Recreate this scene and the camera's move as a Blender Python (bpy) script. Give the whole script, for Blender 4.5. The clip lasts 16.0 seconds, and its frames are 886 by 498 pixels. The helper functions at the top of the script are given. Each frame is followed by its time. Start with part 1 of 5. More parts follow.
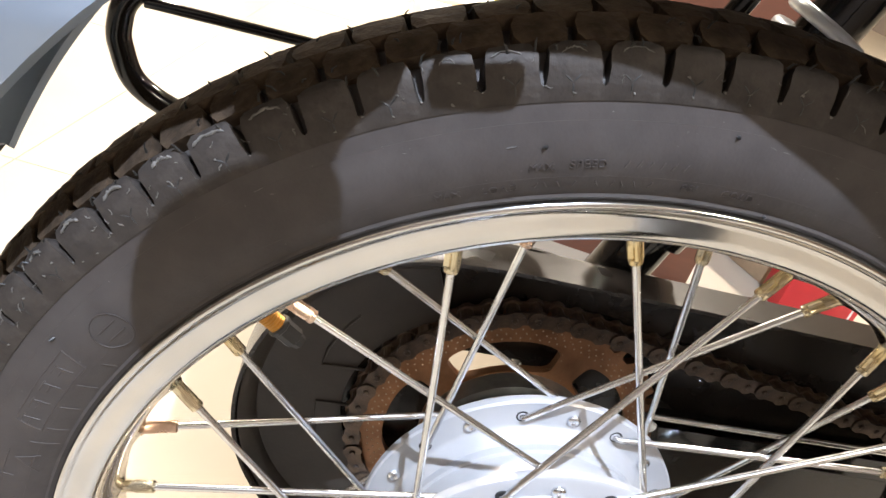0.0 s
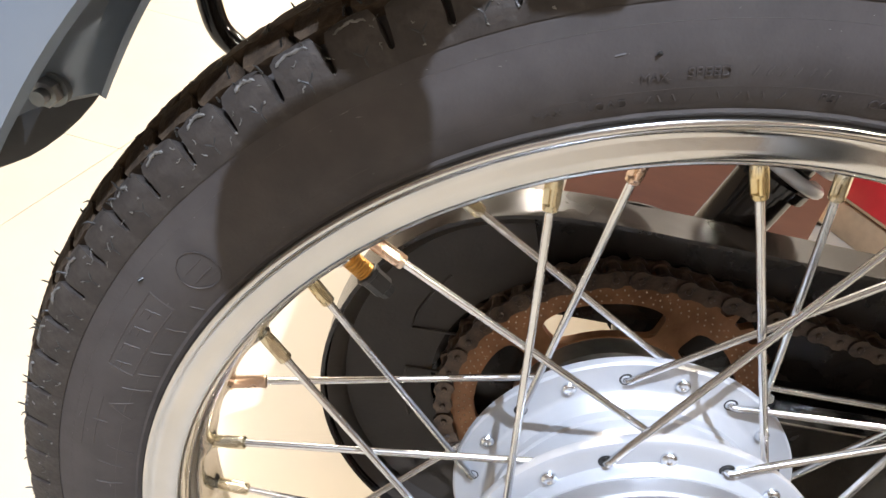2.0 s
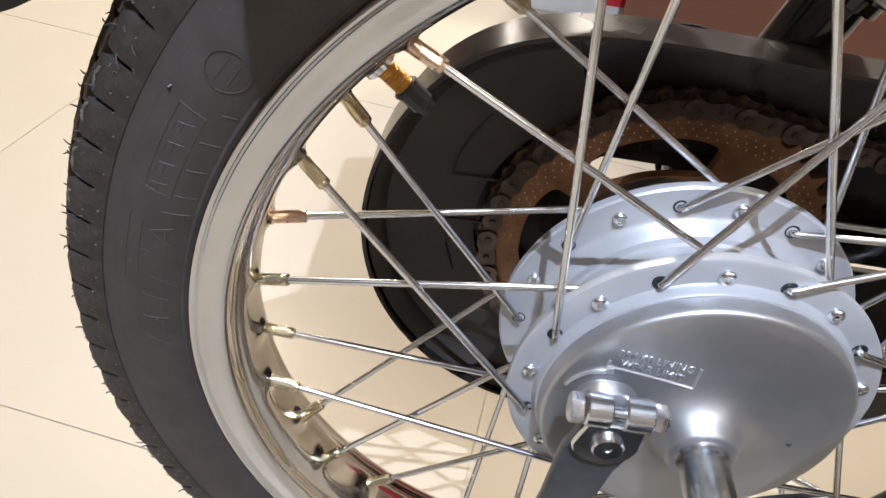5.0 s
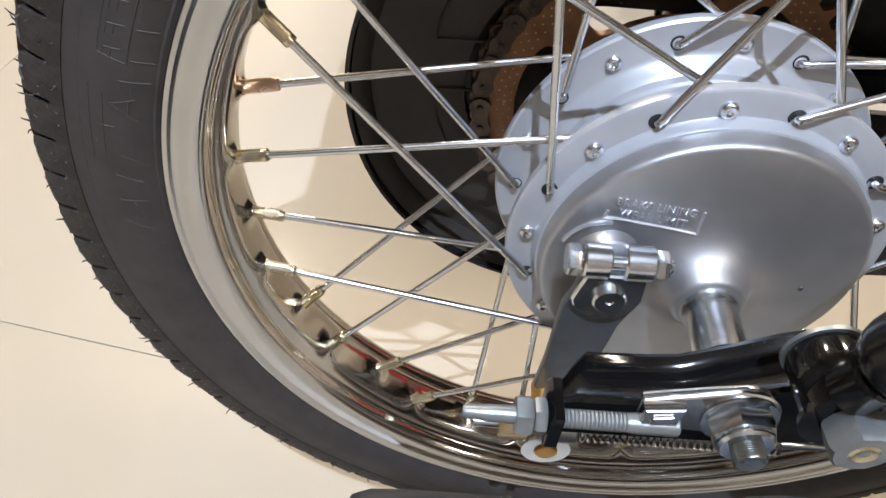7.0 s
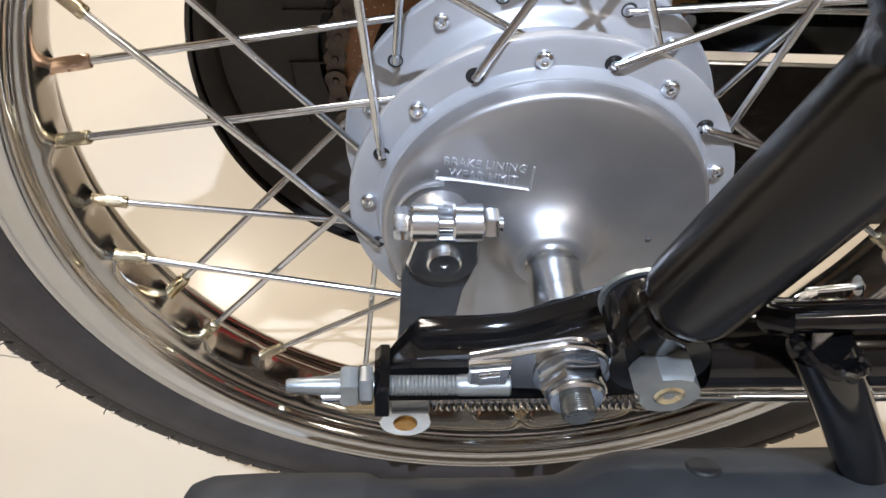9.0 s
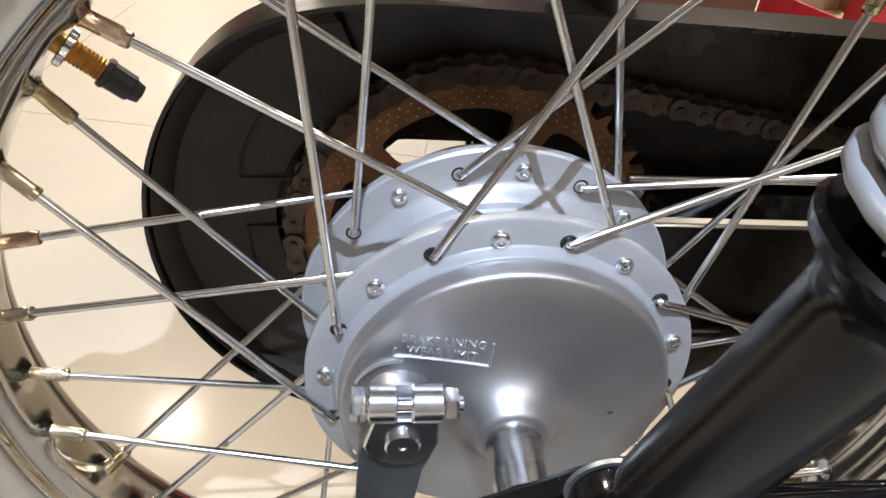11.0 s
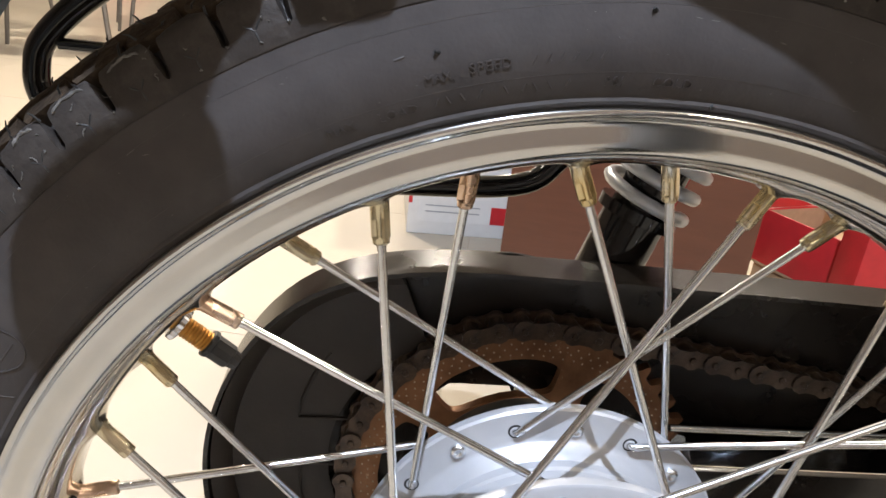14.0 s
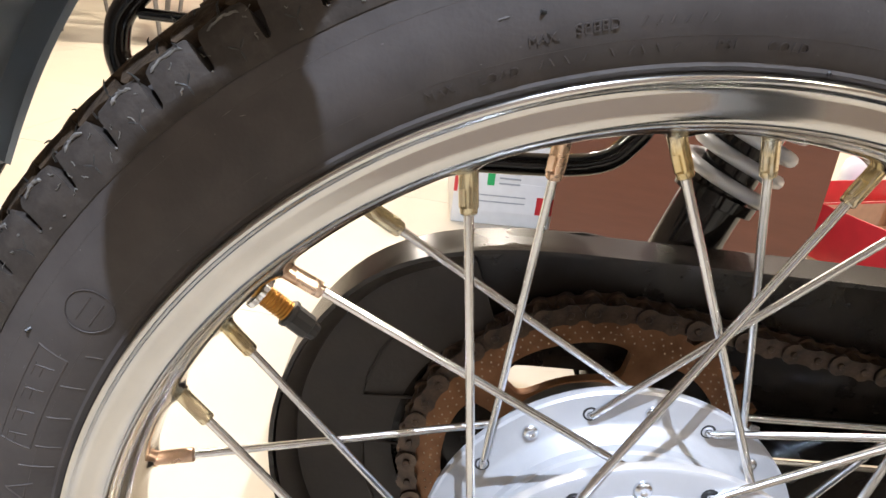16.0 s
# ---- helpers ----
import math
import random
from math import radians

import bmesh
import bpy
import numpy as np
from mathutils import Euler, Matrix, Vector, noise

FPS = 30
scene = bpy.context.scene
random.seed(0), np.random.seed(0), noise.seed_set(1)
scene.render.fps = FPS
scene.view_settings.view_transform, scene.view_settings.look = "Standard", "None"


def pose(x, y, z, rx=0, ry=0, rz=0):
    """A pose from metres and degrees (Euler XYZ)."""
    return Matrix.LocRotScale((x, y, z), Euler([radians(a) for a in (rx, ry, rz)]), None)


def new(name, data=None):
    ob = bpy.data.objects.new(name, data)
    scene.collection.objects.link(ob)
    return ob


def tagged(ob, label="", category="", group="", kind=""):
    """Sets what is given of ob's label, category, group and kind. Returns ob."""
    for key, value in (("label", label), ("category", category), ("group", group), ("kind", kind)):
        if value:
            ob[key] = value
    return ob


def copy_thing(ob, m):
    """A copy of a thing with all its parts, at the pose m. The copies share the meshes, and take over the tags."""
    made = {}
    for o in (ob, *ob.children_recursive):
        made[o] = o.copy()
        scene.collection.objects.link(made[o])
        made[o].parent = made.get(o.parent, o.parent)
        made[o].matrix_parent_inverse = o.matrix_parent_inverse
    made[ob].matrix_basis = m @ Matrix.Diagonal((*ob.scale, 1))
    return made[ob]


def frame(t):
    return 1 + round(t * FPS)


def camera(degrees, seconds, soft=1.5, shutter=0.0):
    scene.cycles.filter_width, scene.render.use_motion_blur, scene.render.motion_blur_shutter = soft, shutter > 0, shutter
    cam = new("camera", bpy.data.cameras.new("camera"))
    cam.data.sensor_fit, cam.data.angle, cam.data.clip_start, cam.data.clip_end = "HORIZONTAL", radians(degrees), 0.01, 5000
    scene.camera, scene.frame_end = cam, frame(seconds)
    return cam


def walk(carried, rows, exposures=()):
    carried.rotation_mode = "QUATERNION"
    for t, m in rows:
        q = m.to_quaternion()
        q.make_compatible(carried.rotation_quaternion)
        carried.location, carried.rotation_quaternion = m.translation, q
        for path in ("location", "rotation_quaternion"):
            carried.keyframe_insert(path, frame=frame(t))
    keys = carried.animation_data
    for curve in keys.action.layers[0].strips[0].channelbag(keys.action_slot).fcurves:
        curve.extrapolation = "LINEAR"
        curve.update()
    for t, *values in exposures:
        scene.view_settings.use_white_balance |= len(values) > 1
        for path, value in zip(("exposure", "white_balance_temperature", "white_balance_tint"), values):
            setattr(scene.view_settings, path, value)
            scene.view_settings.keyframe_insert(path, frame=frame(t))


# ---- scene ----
EXPOSURES = ((0, 1.07, 6500, 10), (1, 1.04, 6480, 10), (3.5, 0.67, 6380, 10), (6.5, 0.24, 6260, 10), (9, 0.28, 6270, 10), (12.5, 0.22, 6400, 10), (13.5, 0.27, 6420, 10), (14.5, 0.75, 6440, 10), (16, 0.85, 6460, 10))
cam = camera(63.49, 16.0)
ROWS = [
    (0.0, -0.1358, -0.2296, 0.6082, 58.64, -14.78, -2.91),
    (0.5, -0.1353, -0.2282, 0.6026, 58.14, -13.53, -0.99),
    (1.0, -0.1331, -0.2274, 0.5935, 57.09, -12.97, 1.73),
    (1.5, -0.1327, -0.2237, 0.5865, 56.94, -12.32, 2.75),
    (2.0, -0.1325, -0.2241, 0.5809, 57.00, -10.71, 2.84),
    (2.5, -0.1308, -0.2251, 0.5711, 56.23, -10.30, 3.43),
    (3.0, -0.1349, -0.2259, 0.5644, 54.97, -9.98, 3.44),
    (3.5, -0.1326, -0.2278, 0.5565, 53.44, -9.52, 3.92),
    (6.0, -0.1237, -0.2380, 0.5298, 47.34, -5.71, 3.47),
    (6.5, -0.1190, -0.2375, 0.5213, 45.28, -4.43, 2.92),
    (7.0, -0.1129, -0.2395, 0.5169, 43.71, -3.71, 2.50),
    (7.5, -0.1017, -0.2391, 0.5132, 43.18, -3.41, 1.81),
    (8.0, -0.0941, -0.2399, 0.5113, 43.84, -3.35, 0.62),
    (8.5, -0.0791, -0.2407, 0.5111, 43.60, -3.22, -1.01),
    (9.0, -0.0607, -0.2403, 0.5074, 43.36, -3.03, -2.14),
    (11.5, -0.0606, -0.2226, 0.5217, 55.98, -5.04, -5.16),
    (12.0, -0.0691, -0.2224, 0.5247, 57.31, -4.62, -4.94),
    (12.5, -0.0788, -0.2231, 0.5312, 59.40, -4.68, -4.05),
    (13.0, -0.0847, -0.2224, 0.5362, 61.50, -5.13, -3.70),
    (13.5, -0.0836, -0.2240, 0.5440, 63.55, -5.59, -4.37),
    (14.0, -0.0869, -0.2286, 0.5540, 68.32, -5.97, -3.76),
    (14.5, -0.0884, -0.2310, 0.5599, 70.96, -6.05, -2.94),
    (15.0, -0.0896, -0.2293, 0.5593, 71.03, -5.88, -2.40),
    (15.5, -0.0949, -0.2287, 0.5548, 69.41, -5.66, -1.20),
    (16.0, -0.1028, -0.2254, 0.5439, 67.35, -6.03, -0.61),
]
walk(cam, [(t, pose(x, y, z, rx, ry, rz)) for t, x, y, z, rx, ry, rz in ROWS], EXPOSURES)


# ---- light ----
WARM, COOL = (1.0, 0.885, 0.745), (0.70, 0.805, 1.0)
# All unseen; COOL gives the tyre's sharp-edged light, several warm ones are added fill.
LAMPS = ((-1.05, 2.52, 0.22, 100.0, WARM), (1.4, 2.45, 0.25, 112.0, WARM), (-0.25, -1.08, 0.014, 108.0, COOL), (-2.8, 0.4, 0.30, 8.0, WARM), (3.0, 0.6, 0.30, 38.0, WARM), (0.1, 4.3, 0.30, 60.0, WARM), (-1.8, 6.9, 0.30, 58.0, WARM), (1.5, -1.9, 0.30, 17.0, WARM))
TAIL_EDGE = ((-0.25, 0.3808), (-0.21, 0.3988), (-0.176, 0.41), (-0.15, 0.419), (-0.131, 0.4262), (-0.115, 0.4317), (-0.1024, 0.4342), (-0.0806, 0.435), (-0.0576, 0.4317), (-0.0376, 0.4281), (-0.021, 0.4198), (-0.0079, 0.4133), (0.0273, 0.3958), (0.1226, 0.3458), (0.44, 0.2358))  # lower edge of the unseen tail panel, cut to its shadow: x, height over the axle
CASTER_LINE = ((-0.1998, 0.4683), (-0.199, 0.4816), (-0.1956, 0.4895), (-0.1887, 0.4982), (-0.1765, 0.5085), (-0.1647, 0.5138), (-0.1514, 0.5157), (-0.1476, 0.511), (-0.1448, 0.4987), (-0.1438, 0.4826), (-0.1467, 0.4636), (-0.1571, 0.4446), (-0.1742, 0.4352), (-0.1893, 0.4399), (-0.1969, 0.4522))  # side outline of an unseen body, traced back from its shadow on the tyre
AX = 0.30  # height of the wheel's axle over the floor
world = bpy.data.worlds.new("showroom_air")
scene.world = world
world.use_nodes = True
world.node_tree.nodes["Background"].inputs[0].default_value = (1.0, 0.93, 0.84, 1)
world.node_tree.nodes["Background"].inputs[1].default_value = 0.02


# ---- materials ----
def material(name, base, rough=0.5, metal=0.0, vary=0.15, scale=40.0, bump=0.0, bump_scale=200.0, second=None, mix_scale=12.0,
             mix_low=0.45, mix_high=0.65, rough_vary=0.08, coat=0.0, stretch=(1, 1, 1), shine=0.5, coat_rough=0.22):
    """Noise-varied surface: base colour with grain, an optional second colour in patches, uneven gloss and fine relief."""
    m = bpy.data.materials.new(name)
    m.use_nodes = True
    n, l = m.node_tree.nodes, m.node_tree.links
    bsdf = n["Principled BSDF"]
    bsdf.inputs["Metallic"].default_value = metal
    bsdf.inputs["Coat Weight"].default_value = coat
    bsdf.inputs["Coat Roughness"].default_value = coat_rough
    bsdf.inputs["Specular IOR Level"].default_value = shine
    where = n.new("ShaderNodeTexCoord")
    place = n.new("ShaderNodeMapping")
    place.inputs["Scale"].default_value = stretch
    l.new(where.outputs["Object"], place.inputs[0])
    fine = n.new("ShaderNodeTexNoise")
    fine.inputs["Scale"].default_value, fine.inputs["Detail"].default_value = scale, 6
    l.new(place.outputs[0], fine.inputs["Vector"])
    ramp = n.new("ShaderNodeValToRGB")
    ramp.color_ramp.elements[0].position, ramp.color_ramp.elements[1].position = 0.3, 0.7
    ramp.color_ramp.elements[0].color = tuple(c * (1 - vary) for c in base) + (1,)
    ramp.color_ramp.elements[1].color = tuple(min(1, c * (1 + vary)) for c in base) + (1,)
    l.new(fine.outputs["Fac"], ramp.inputs[0])
    colour = ramp.outputs[0]
    if second:
        patch = n.new("ShaderNodeTexNoise")
        patch.inputs["Scale"].default_value, patch.inputs["Detail"].default_value = mix_scale, 8
        patch.inputs["Roughness"].default_value = 0.65
        l.new(place.outputs[0], patch.inputs["Vector"])
        edge = n.new("ShaderNodeMapRange")
        edge.inputs[1].default_value, edge.inputs[2].default_value = mix_low, mix_high
        l.new(patch.outputs["Fac"], edge.inputs[0])
        blend = n.new("ShaderNodeMix")
        blend.data_type = "RGBA"
        l.new(edge.outputs[0], blend.inputs[0])
        l.new(colour, blend.inputs[6])
        blend.inputs[7].default_value = (*second, 1)
        colour = blend.outputs[2]
    l.new(colour, bsdf.inputs["Base Color"])
    gloss = n.new("ShaderNodeMapRange")
    gloss.inputs[3].default_value, gloss.inputs[4].default_value = max(0.02, rough - rough_vary), min(1, rough + rough_vary)
    smear = n.new("ShaderNodeTexNoise")
    smear.inputs["Scale"].default_value, smear.inputs["Detail"].default_value = scale * 0.4, 5
    l.new(place.outputs[0], smear.inputs["Vector"])
    l.new(smear.outputs["Fac"], gloss.inputs[0])
    l.new(gloss.outputs[0], bsdf.inputs["Roughness"])
    if bump:
        grain = n.new("ShaderNodeTexNoise")
        grain.inputs["Scale"].default_value, grain.inputs["Detail"].default_value = bump_scale, 4
        l.new(place.outputs[0], grain.inputs["Vector"])
        relief = n.new("ShaderNodeBump")
        relief.inputs["Strength"].default_value, relief.inputs["Distance"].default_value = bump, 0.001
        l.new(grain.outputs["Fac"], relief.inputs["Height"])
        l.new(relief.outputs[0], bsdf.inputs["Normal"])
    return m


def glowing(name, colour, strength):
    m = bpy.data.materials.new(name)
    m.use_nodes = True
    bsdf = m.node_tree.nodes["Principled BSDF"]
    bsdf.inputs["Base Color"].default_value = (0.9, 0.9, 0.9, 1)
    bsdf.inputs["Emission Color"].default_value = (*colour, 1)
    bsdf.inputs["Emission Strength"].default_value = strength
    return m


RUBBER = material("tyre_rubber", (0.0346, 0.0287, 0.0267), 0.68, vary=0.22, scale=70, bump=0.12, bump_scale=700, second=(0.050, 0.0450, 0.042), mix_scale=16, mix_low=0.50, mix_high=0.80, rough_vary=0.12)
TREAD = material("dusty_tread_rubber", (0.0260, 0.0178, 0.0116), 0.75, vary=0.35, scale=150, bump=0.5, bump_scale=500, second=(0.06232, 0.04264, 0.02706), mix_scale=80, mix_low=0.42, mix_high=0.62, shine=0.15)
SHOULDERRUBBER = material("scuffed_shoulder_rubber", (0.0285, 0.0232, 0.0196), 0.62, vary=0.25, scale=160, bump=0.35, bump_scale=450, second=(0.045, 0.038, 0.033), mix_scale=110, mix_low=0.50, mix_high=0.70, shine=0.3)
SCUFF = material("torn_pale_rubber", (0.098, 0.092, 0.084), 0.6, vary=0.3, scale=300)
EMBOSS = material("embossed_rubber", (0.0365, 0.0300, 0.0275), 0.62, vary=0.2, scale=200)
CHROME = material("chromed_steel", (0.63, 0.622, 0.61), 0.15, 1.0, vary=0.05, scale=30, bump=0.03, bump_scale=120, rough_vary=0.05)
SATIN = material("polished_rim_steel", (0.58, 0.57, 0.548), 0.14, 1.0, vary=0.05, scale=60, bump=0.04, bump_scale=110, rough_vary=0.06)
SPOKE = material("zinc_plated_spoke", (0.70, 0.71, 0.72), 0.22, 1.0, vary=0.06, scale=80, bump=0.04, bump_scale=300, rough_vary=0.06)
BRASS = material("brass_nipple", (0.62, 0.50, 0.27), 0.24, 1.0, vary=0.15, scale=250, second=(0.70, 0.66, 0.56), mix_scale=60, mix_low=0.4, mix_high=0.7)
PALEBRASS = material("pale_plated_nipple", (0.64, 0.57, 0.40), 0.26, 1.0, vary=0.15, scale=250, second=(0.62, 0.52, 0.36), mix_scale=60, mix_low=0.5, mix_high=0.8)
ROSE = material("coppery_nipple", (0.66, 0.47, 0.34), 0.28, 1.0, vary=0.15, scale=250, second=(0.70, 0.62, 0.52), mix_scale=60, mix_low=0.5, mix_high=0.8)
HUBPAINT = material("silver_hub_paint", (0.432, 0.439, 0.456), 0.38, 0.3, vary=0.05, scale=50, bump=0.06, bump_scale=500, coat=0.2)
# Lighter than PLATE: the raised letters' lit edges are put into the colour.
LETTERING = material("brightened_letters", (0.62, 0.62, 0.63), 0.34, 0.8, vary=0.1, scale=200)
PLATE = material("silver_brake_plate", (0.46, 0.46, 0.468), 0.46, 0.9, vary=0.05, scale=60, bump=0.05, bump_scale=700, coat=0.4, coat_rough=0.32)
ZINC = material("bright_zinc", (0.72, 0.75, 0.78), 0.22, 1.0, vary=0.1, scale=150, bump=0.05, bump_scale=400)
DULLZINC = material("dull_grey_zinc", (0.290, 0.312, 0.318), 0.42, 0.8, vary=0.15, scale=120, bump=0.1, bump_scale=500)
GUNMETAL = material("dark_lever_steel", (0.13, 0.14, 0.15), 0.42, 0.7, vary=0.12, scale=100, bump=0.06, bump_scale=500)
BLACK = material("black_enamel", (0.004, 0.0038, 0.004), 0.10, 0.0, vary=0.3, scale=80, bump=0.10, bump_scale=60, rough_vary=0.05, shine=0.4, second=(0.09, 0.08, 0.072), mix_scale=230, mix_low=0.70, mix_high=0.74)
CASEBLACK = material("black_case_enamel", (0.01785, 0.01488, 0.01317), 0.25, 0.0, vary=0.3, scale=50, coat=0.0, shine=0.4, bump=0.1, bump_scale=120, second=(0.0119, 0.0102, 0.00935), mix_scale=20)
CASEDULL = material("matt_case_plastic", (0.02496, 0.01989, 0.01599), 0.55, 0.0, vary=0.15, scale=60, bump=0.15, bump_scale=400)
COPPER = material("passivated_sprocket", (0.3168, 0.1584, 0.0792), 0.42, 0.55, vary=0.25, scale=90, bump=0.25, bump_scale=350, second=(0.6336, 0.44, 0.2816), mix_scale=330, mix_low=0.64, mix_high=0.70)
CHAIN = material("oiled_chain_steel", (0.17, 0.1232, 0.08925), 0.34, 0.7, vary=0.3, scale=150, bump=0.2, bump_scale=500, second=(0.0595, 0.04675, 0.0425), mix_scale=60)
TUBEBLACK = material("dull_black_paint", (0.005, 0.0042, 0.0042), 0.20, 0.0, vary=0.4, scale=60, bump=0.16, bump_scale=55, rough_vary=0.10, shine=0.32, second=(0.05, 0.043, 0.04), mix_scale=160, mix_low=0.70, mix_high=0.76)
THREAD = material("oily_thread_steel", (0.27, 0.275, 0.26), 0.28, 0.95, vary=0.2, scale=200, bump=0.1, bump_scale=500)
MUFFLER = material("matt_grey_exhaust", (0.043, 0.045, 0.049), 0.5, 0.3, vary=0.15, scale=60, bump=0.1, bump_scale=400)
FENDER = material("grey_blue_fender_paint", (0.19, 0.225, 0.27), 0.30, 0.3, vary=0.05, scale=30, coat=0.4, bump=0.02)
BLACKRUBBER = material("black_rubber", (0.015, 0.015, 0.015), 0.5, vary=0.2, scale=120, bump=0.1)
VALVE = material("brass_valve", (0.60, 0.32, 0.08), 0.35, 0.85, vary=0.15, scale=300, bump=0.3, bump_scale=1200)
SPRING = material("grey_spring_paint", (0.46, 0.48, 0.51), 0.32, 0.3, vary=0.06, scale=60, coat=0.3)
TILE = material("beige_vitrified_tile", (0.328, 0.286, 0.221), 0.44, vary=0.03, scale=9, second=(0.32, 0.2816, 0.228), mix_scale=5, mix_low=0.4, mix_high=0.75, rough_vary=0.05, bump=0.01, bump_scale=30, coat=0.05, coat_rough=0.12)
GROUT = material("grey_grout", (0.3136, 0.272, 0.2096), 0.8, vary=0.2, scale=200)
GREYWALL = material("taupe_wall_paint", (0.187, 0.153, 0.1275), 0.7, vary=0.05, scale=20, bump=0.1, bump_scale=150)
PLASTER = material("warm_white_plaster", (0.80, 0.77, 0.71), 0.8, vary=0.04, scale=20, bump=0.1, bump_scale=150)
WOOD = material("brown_wood_laminate", (0.1189, 0.04346, 0.02378), 0.40, vary=0.06, scale=14, stretch=(1, 1, 6), second=(0.1066, 0.03854, 0.02132), mix_scale=6)
CARD = material("white_card", (0.629, 0.6205, 0.595), 0.6, vary=0.04, scale=40)
PALECARD = material("pale_cardboard", (0.4592, 0.3608, 0.2378), 0.75, vary=0.08, scale=60)
KRAFT = material("brown_cardboard", (0.3444, 0.2378, 0.1394), 0.75, vary=0.1, scale=60)
RED = material("red_printed_card", (0.4675, 0.02125, 0.0255), 0.45, vary=0.08, scale=40)
GREEN = material("green_print", (0.02, 0.33, 0.09), 0.55, vary=0.08, scale=60)
GREYPRINT = material("grey_print", (0.30, 0.31, 0.31), 0.6, vary=0.05)
SPECK = material("pale_punch_mark", (0.62, 0.50, 0.36), 0.4, vary=0.2, scale=300)
YELLOW = material("yellow_plastic", (0.75, 0.55, 0.03), 0.4, vary=0.06)
STEELGREY = material("grey_chair_steel", (0.16, 0.15, 0.14), 0.35, 0.6, vary=0.1)
LAMP = glowing("lamp_diffuser", (1.0, 0.92, 0.80), 30.0)


# ---- mesh helpers ----
def part(name, bm, mat, parent=None, label="", smooth=True):
    me = bpy.data.meshes.new(name)
    bmesh.ops.recalc_face_normals(bm, faces=bm.faces)
    bm.to_mesh(me)
    bm.free()
    me.materials.append(mat)
    if smooth:
        me.polygons.foreach_set("use_smooth", [True] * len(me.polygons))
        me.set_sharp_from_angle(angle=radians(38))
    ob = new(name, me)
    ob.parent = parent
    return tagged(ob, label)


def shared(name, me, parent, m, label=""):
    """One more object on a mesh that exists."""
    ob = new(name, me)
    ob.parent = parent
    ob.matrix_basis = m
    return tagged(ob, label)


def rings(bm, loops, closed_ring=True, closed_path=False, caps=True):
    """Skin between loops of points."""
    vs = [[bm.verts.new(p) for p in lp] for lp in loops]
    k = len(vs[0])
    pairs = list(zip(vs, vs[1:])) + ([(vs[-1], vs[0])] if closed_path else [])
    for a, b in pairs:
        for i in range(k if closed_ring else k - 1):
            bm.faces.new((a[i], a[(i + 1) % k], b[(i + 1) % k], b[i]))
    if caps and closed_ring and not closed_path:
        bm.faces.new(vs[0])
        bm.faces.new(vs[-1][::-1])
    return vs


def wheel_point(r, y, degrees):
    return Vector((r * math.cos(radians(degrees)), y, AX + r * math.sin(radians(degrees))))


def lathe(bm, profile, seg=96, a0=0.0, a1=360.0, centre=(0.0, 0.0), closed=False):
    """Turn (radius, y) pairs round an axis along y through centre (x, z above the axle)."""
    full = abs(a1 - a0) >= 360
    n = seg if full else seg + 1
    shift = Vector((centre[0], 0, centre[1]))
    loops = [[wheel_point(max(r, 1e-5), y, a0 + (a1 - a0) * i / seg) + shift for r, y in profile] for i in range(n)]
    rings(bm, loops, closed_ring=closed, closed_path=full, caps=closed)
    bmesh.ops.remove_doubles(bm, verts=bm.verts, dist=3e-5)


def curve_points(pts, step=6):
    """A smooth path through points."""
    p = [Vector(q) for q in pts]
    p = [2 * p[0] - p[1]] + p + [2 * p[-1] - p[-2]]
    out = []
    for i in range(1, len(p) - 2):
        for s in range(step):
            t = s / step
            a, b, c, d = p[i - 1:i + 3]
            out.append(0.5 * ((2 * b) + (c - a) * t + (2 * a - 5 * b + 4 * c - d) * t * t + (3 * b - a - 3 * c + d) * t ** 3))
    return out + [p[-2]]


def tube(bm, pts, radius, seg=12):
    """Round bar along points; radius a number or one per point."""
    loops, up = [], None
    for i, p in enumerate(pts):
        d = (Vector(pts[min(i + 1, len(pts) - 1)]) - Vector(pts[max(i - 1, 0)])).normalized()
        if up is None:
            up = d.orthogonal().normalized()
        up = (up - d * up.dot(d)).normalized()
        side = d.cross(up)
        r = radius[i] if hasattr(radius, "__len__") else radius
        loops.append([Vector(p) + r * (math.cos(2 * math.pi * k / seg) * up + math.sin(2 * math.pi * k / seg) * side) for k in range(seg)])
    rings(bm, loops)


def rod(bm, a, b, ra, rb=None, seg=16, bevel=0.0):
    """Straight bar from a to b, with softened ends."""
    a, b = Vector(a), Vector(b)
    rb = ra if rb is None else rb
    d = (b - a).normalized()
    if bevel:
        tube(bm, [a, a + d * bevel, b - d * bevel, b], [ra - bevel, ra, rb, rb - bevel], seg)
    else:
        tube(bm, [a, b], [ra, rb], seg)


def slab(bm, outline, y0, y1, bevel=0.0):
    """Plate in the wheel's plane: outline of (x, z over the axle), from y0 to y1, with chamfered edges."""
    cx = sum(p[0] for p in outline) / len(outline)
    cz = sum(p[1] for p in outline) / len(outline)

    def loop(y, inset):
        out = []
        for x, z in outline:
            d = Vector((x - cx, z - cz))
            s = max(0.0, 1 - inset / max(d.length, 1e-6))
            out.append(Vector((cx + d.x * s, y, AX + cz + d.y * s)))
        return out
    b = bevel
    rings(bm, [loop(y0, b), loop(y0 + b, 0), loop(y1 - b, 0), loop(y1, b)] if b else [loop(y0, 0), loop(y1, 0)])


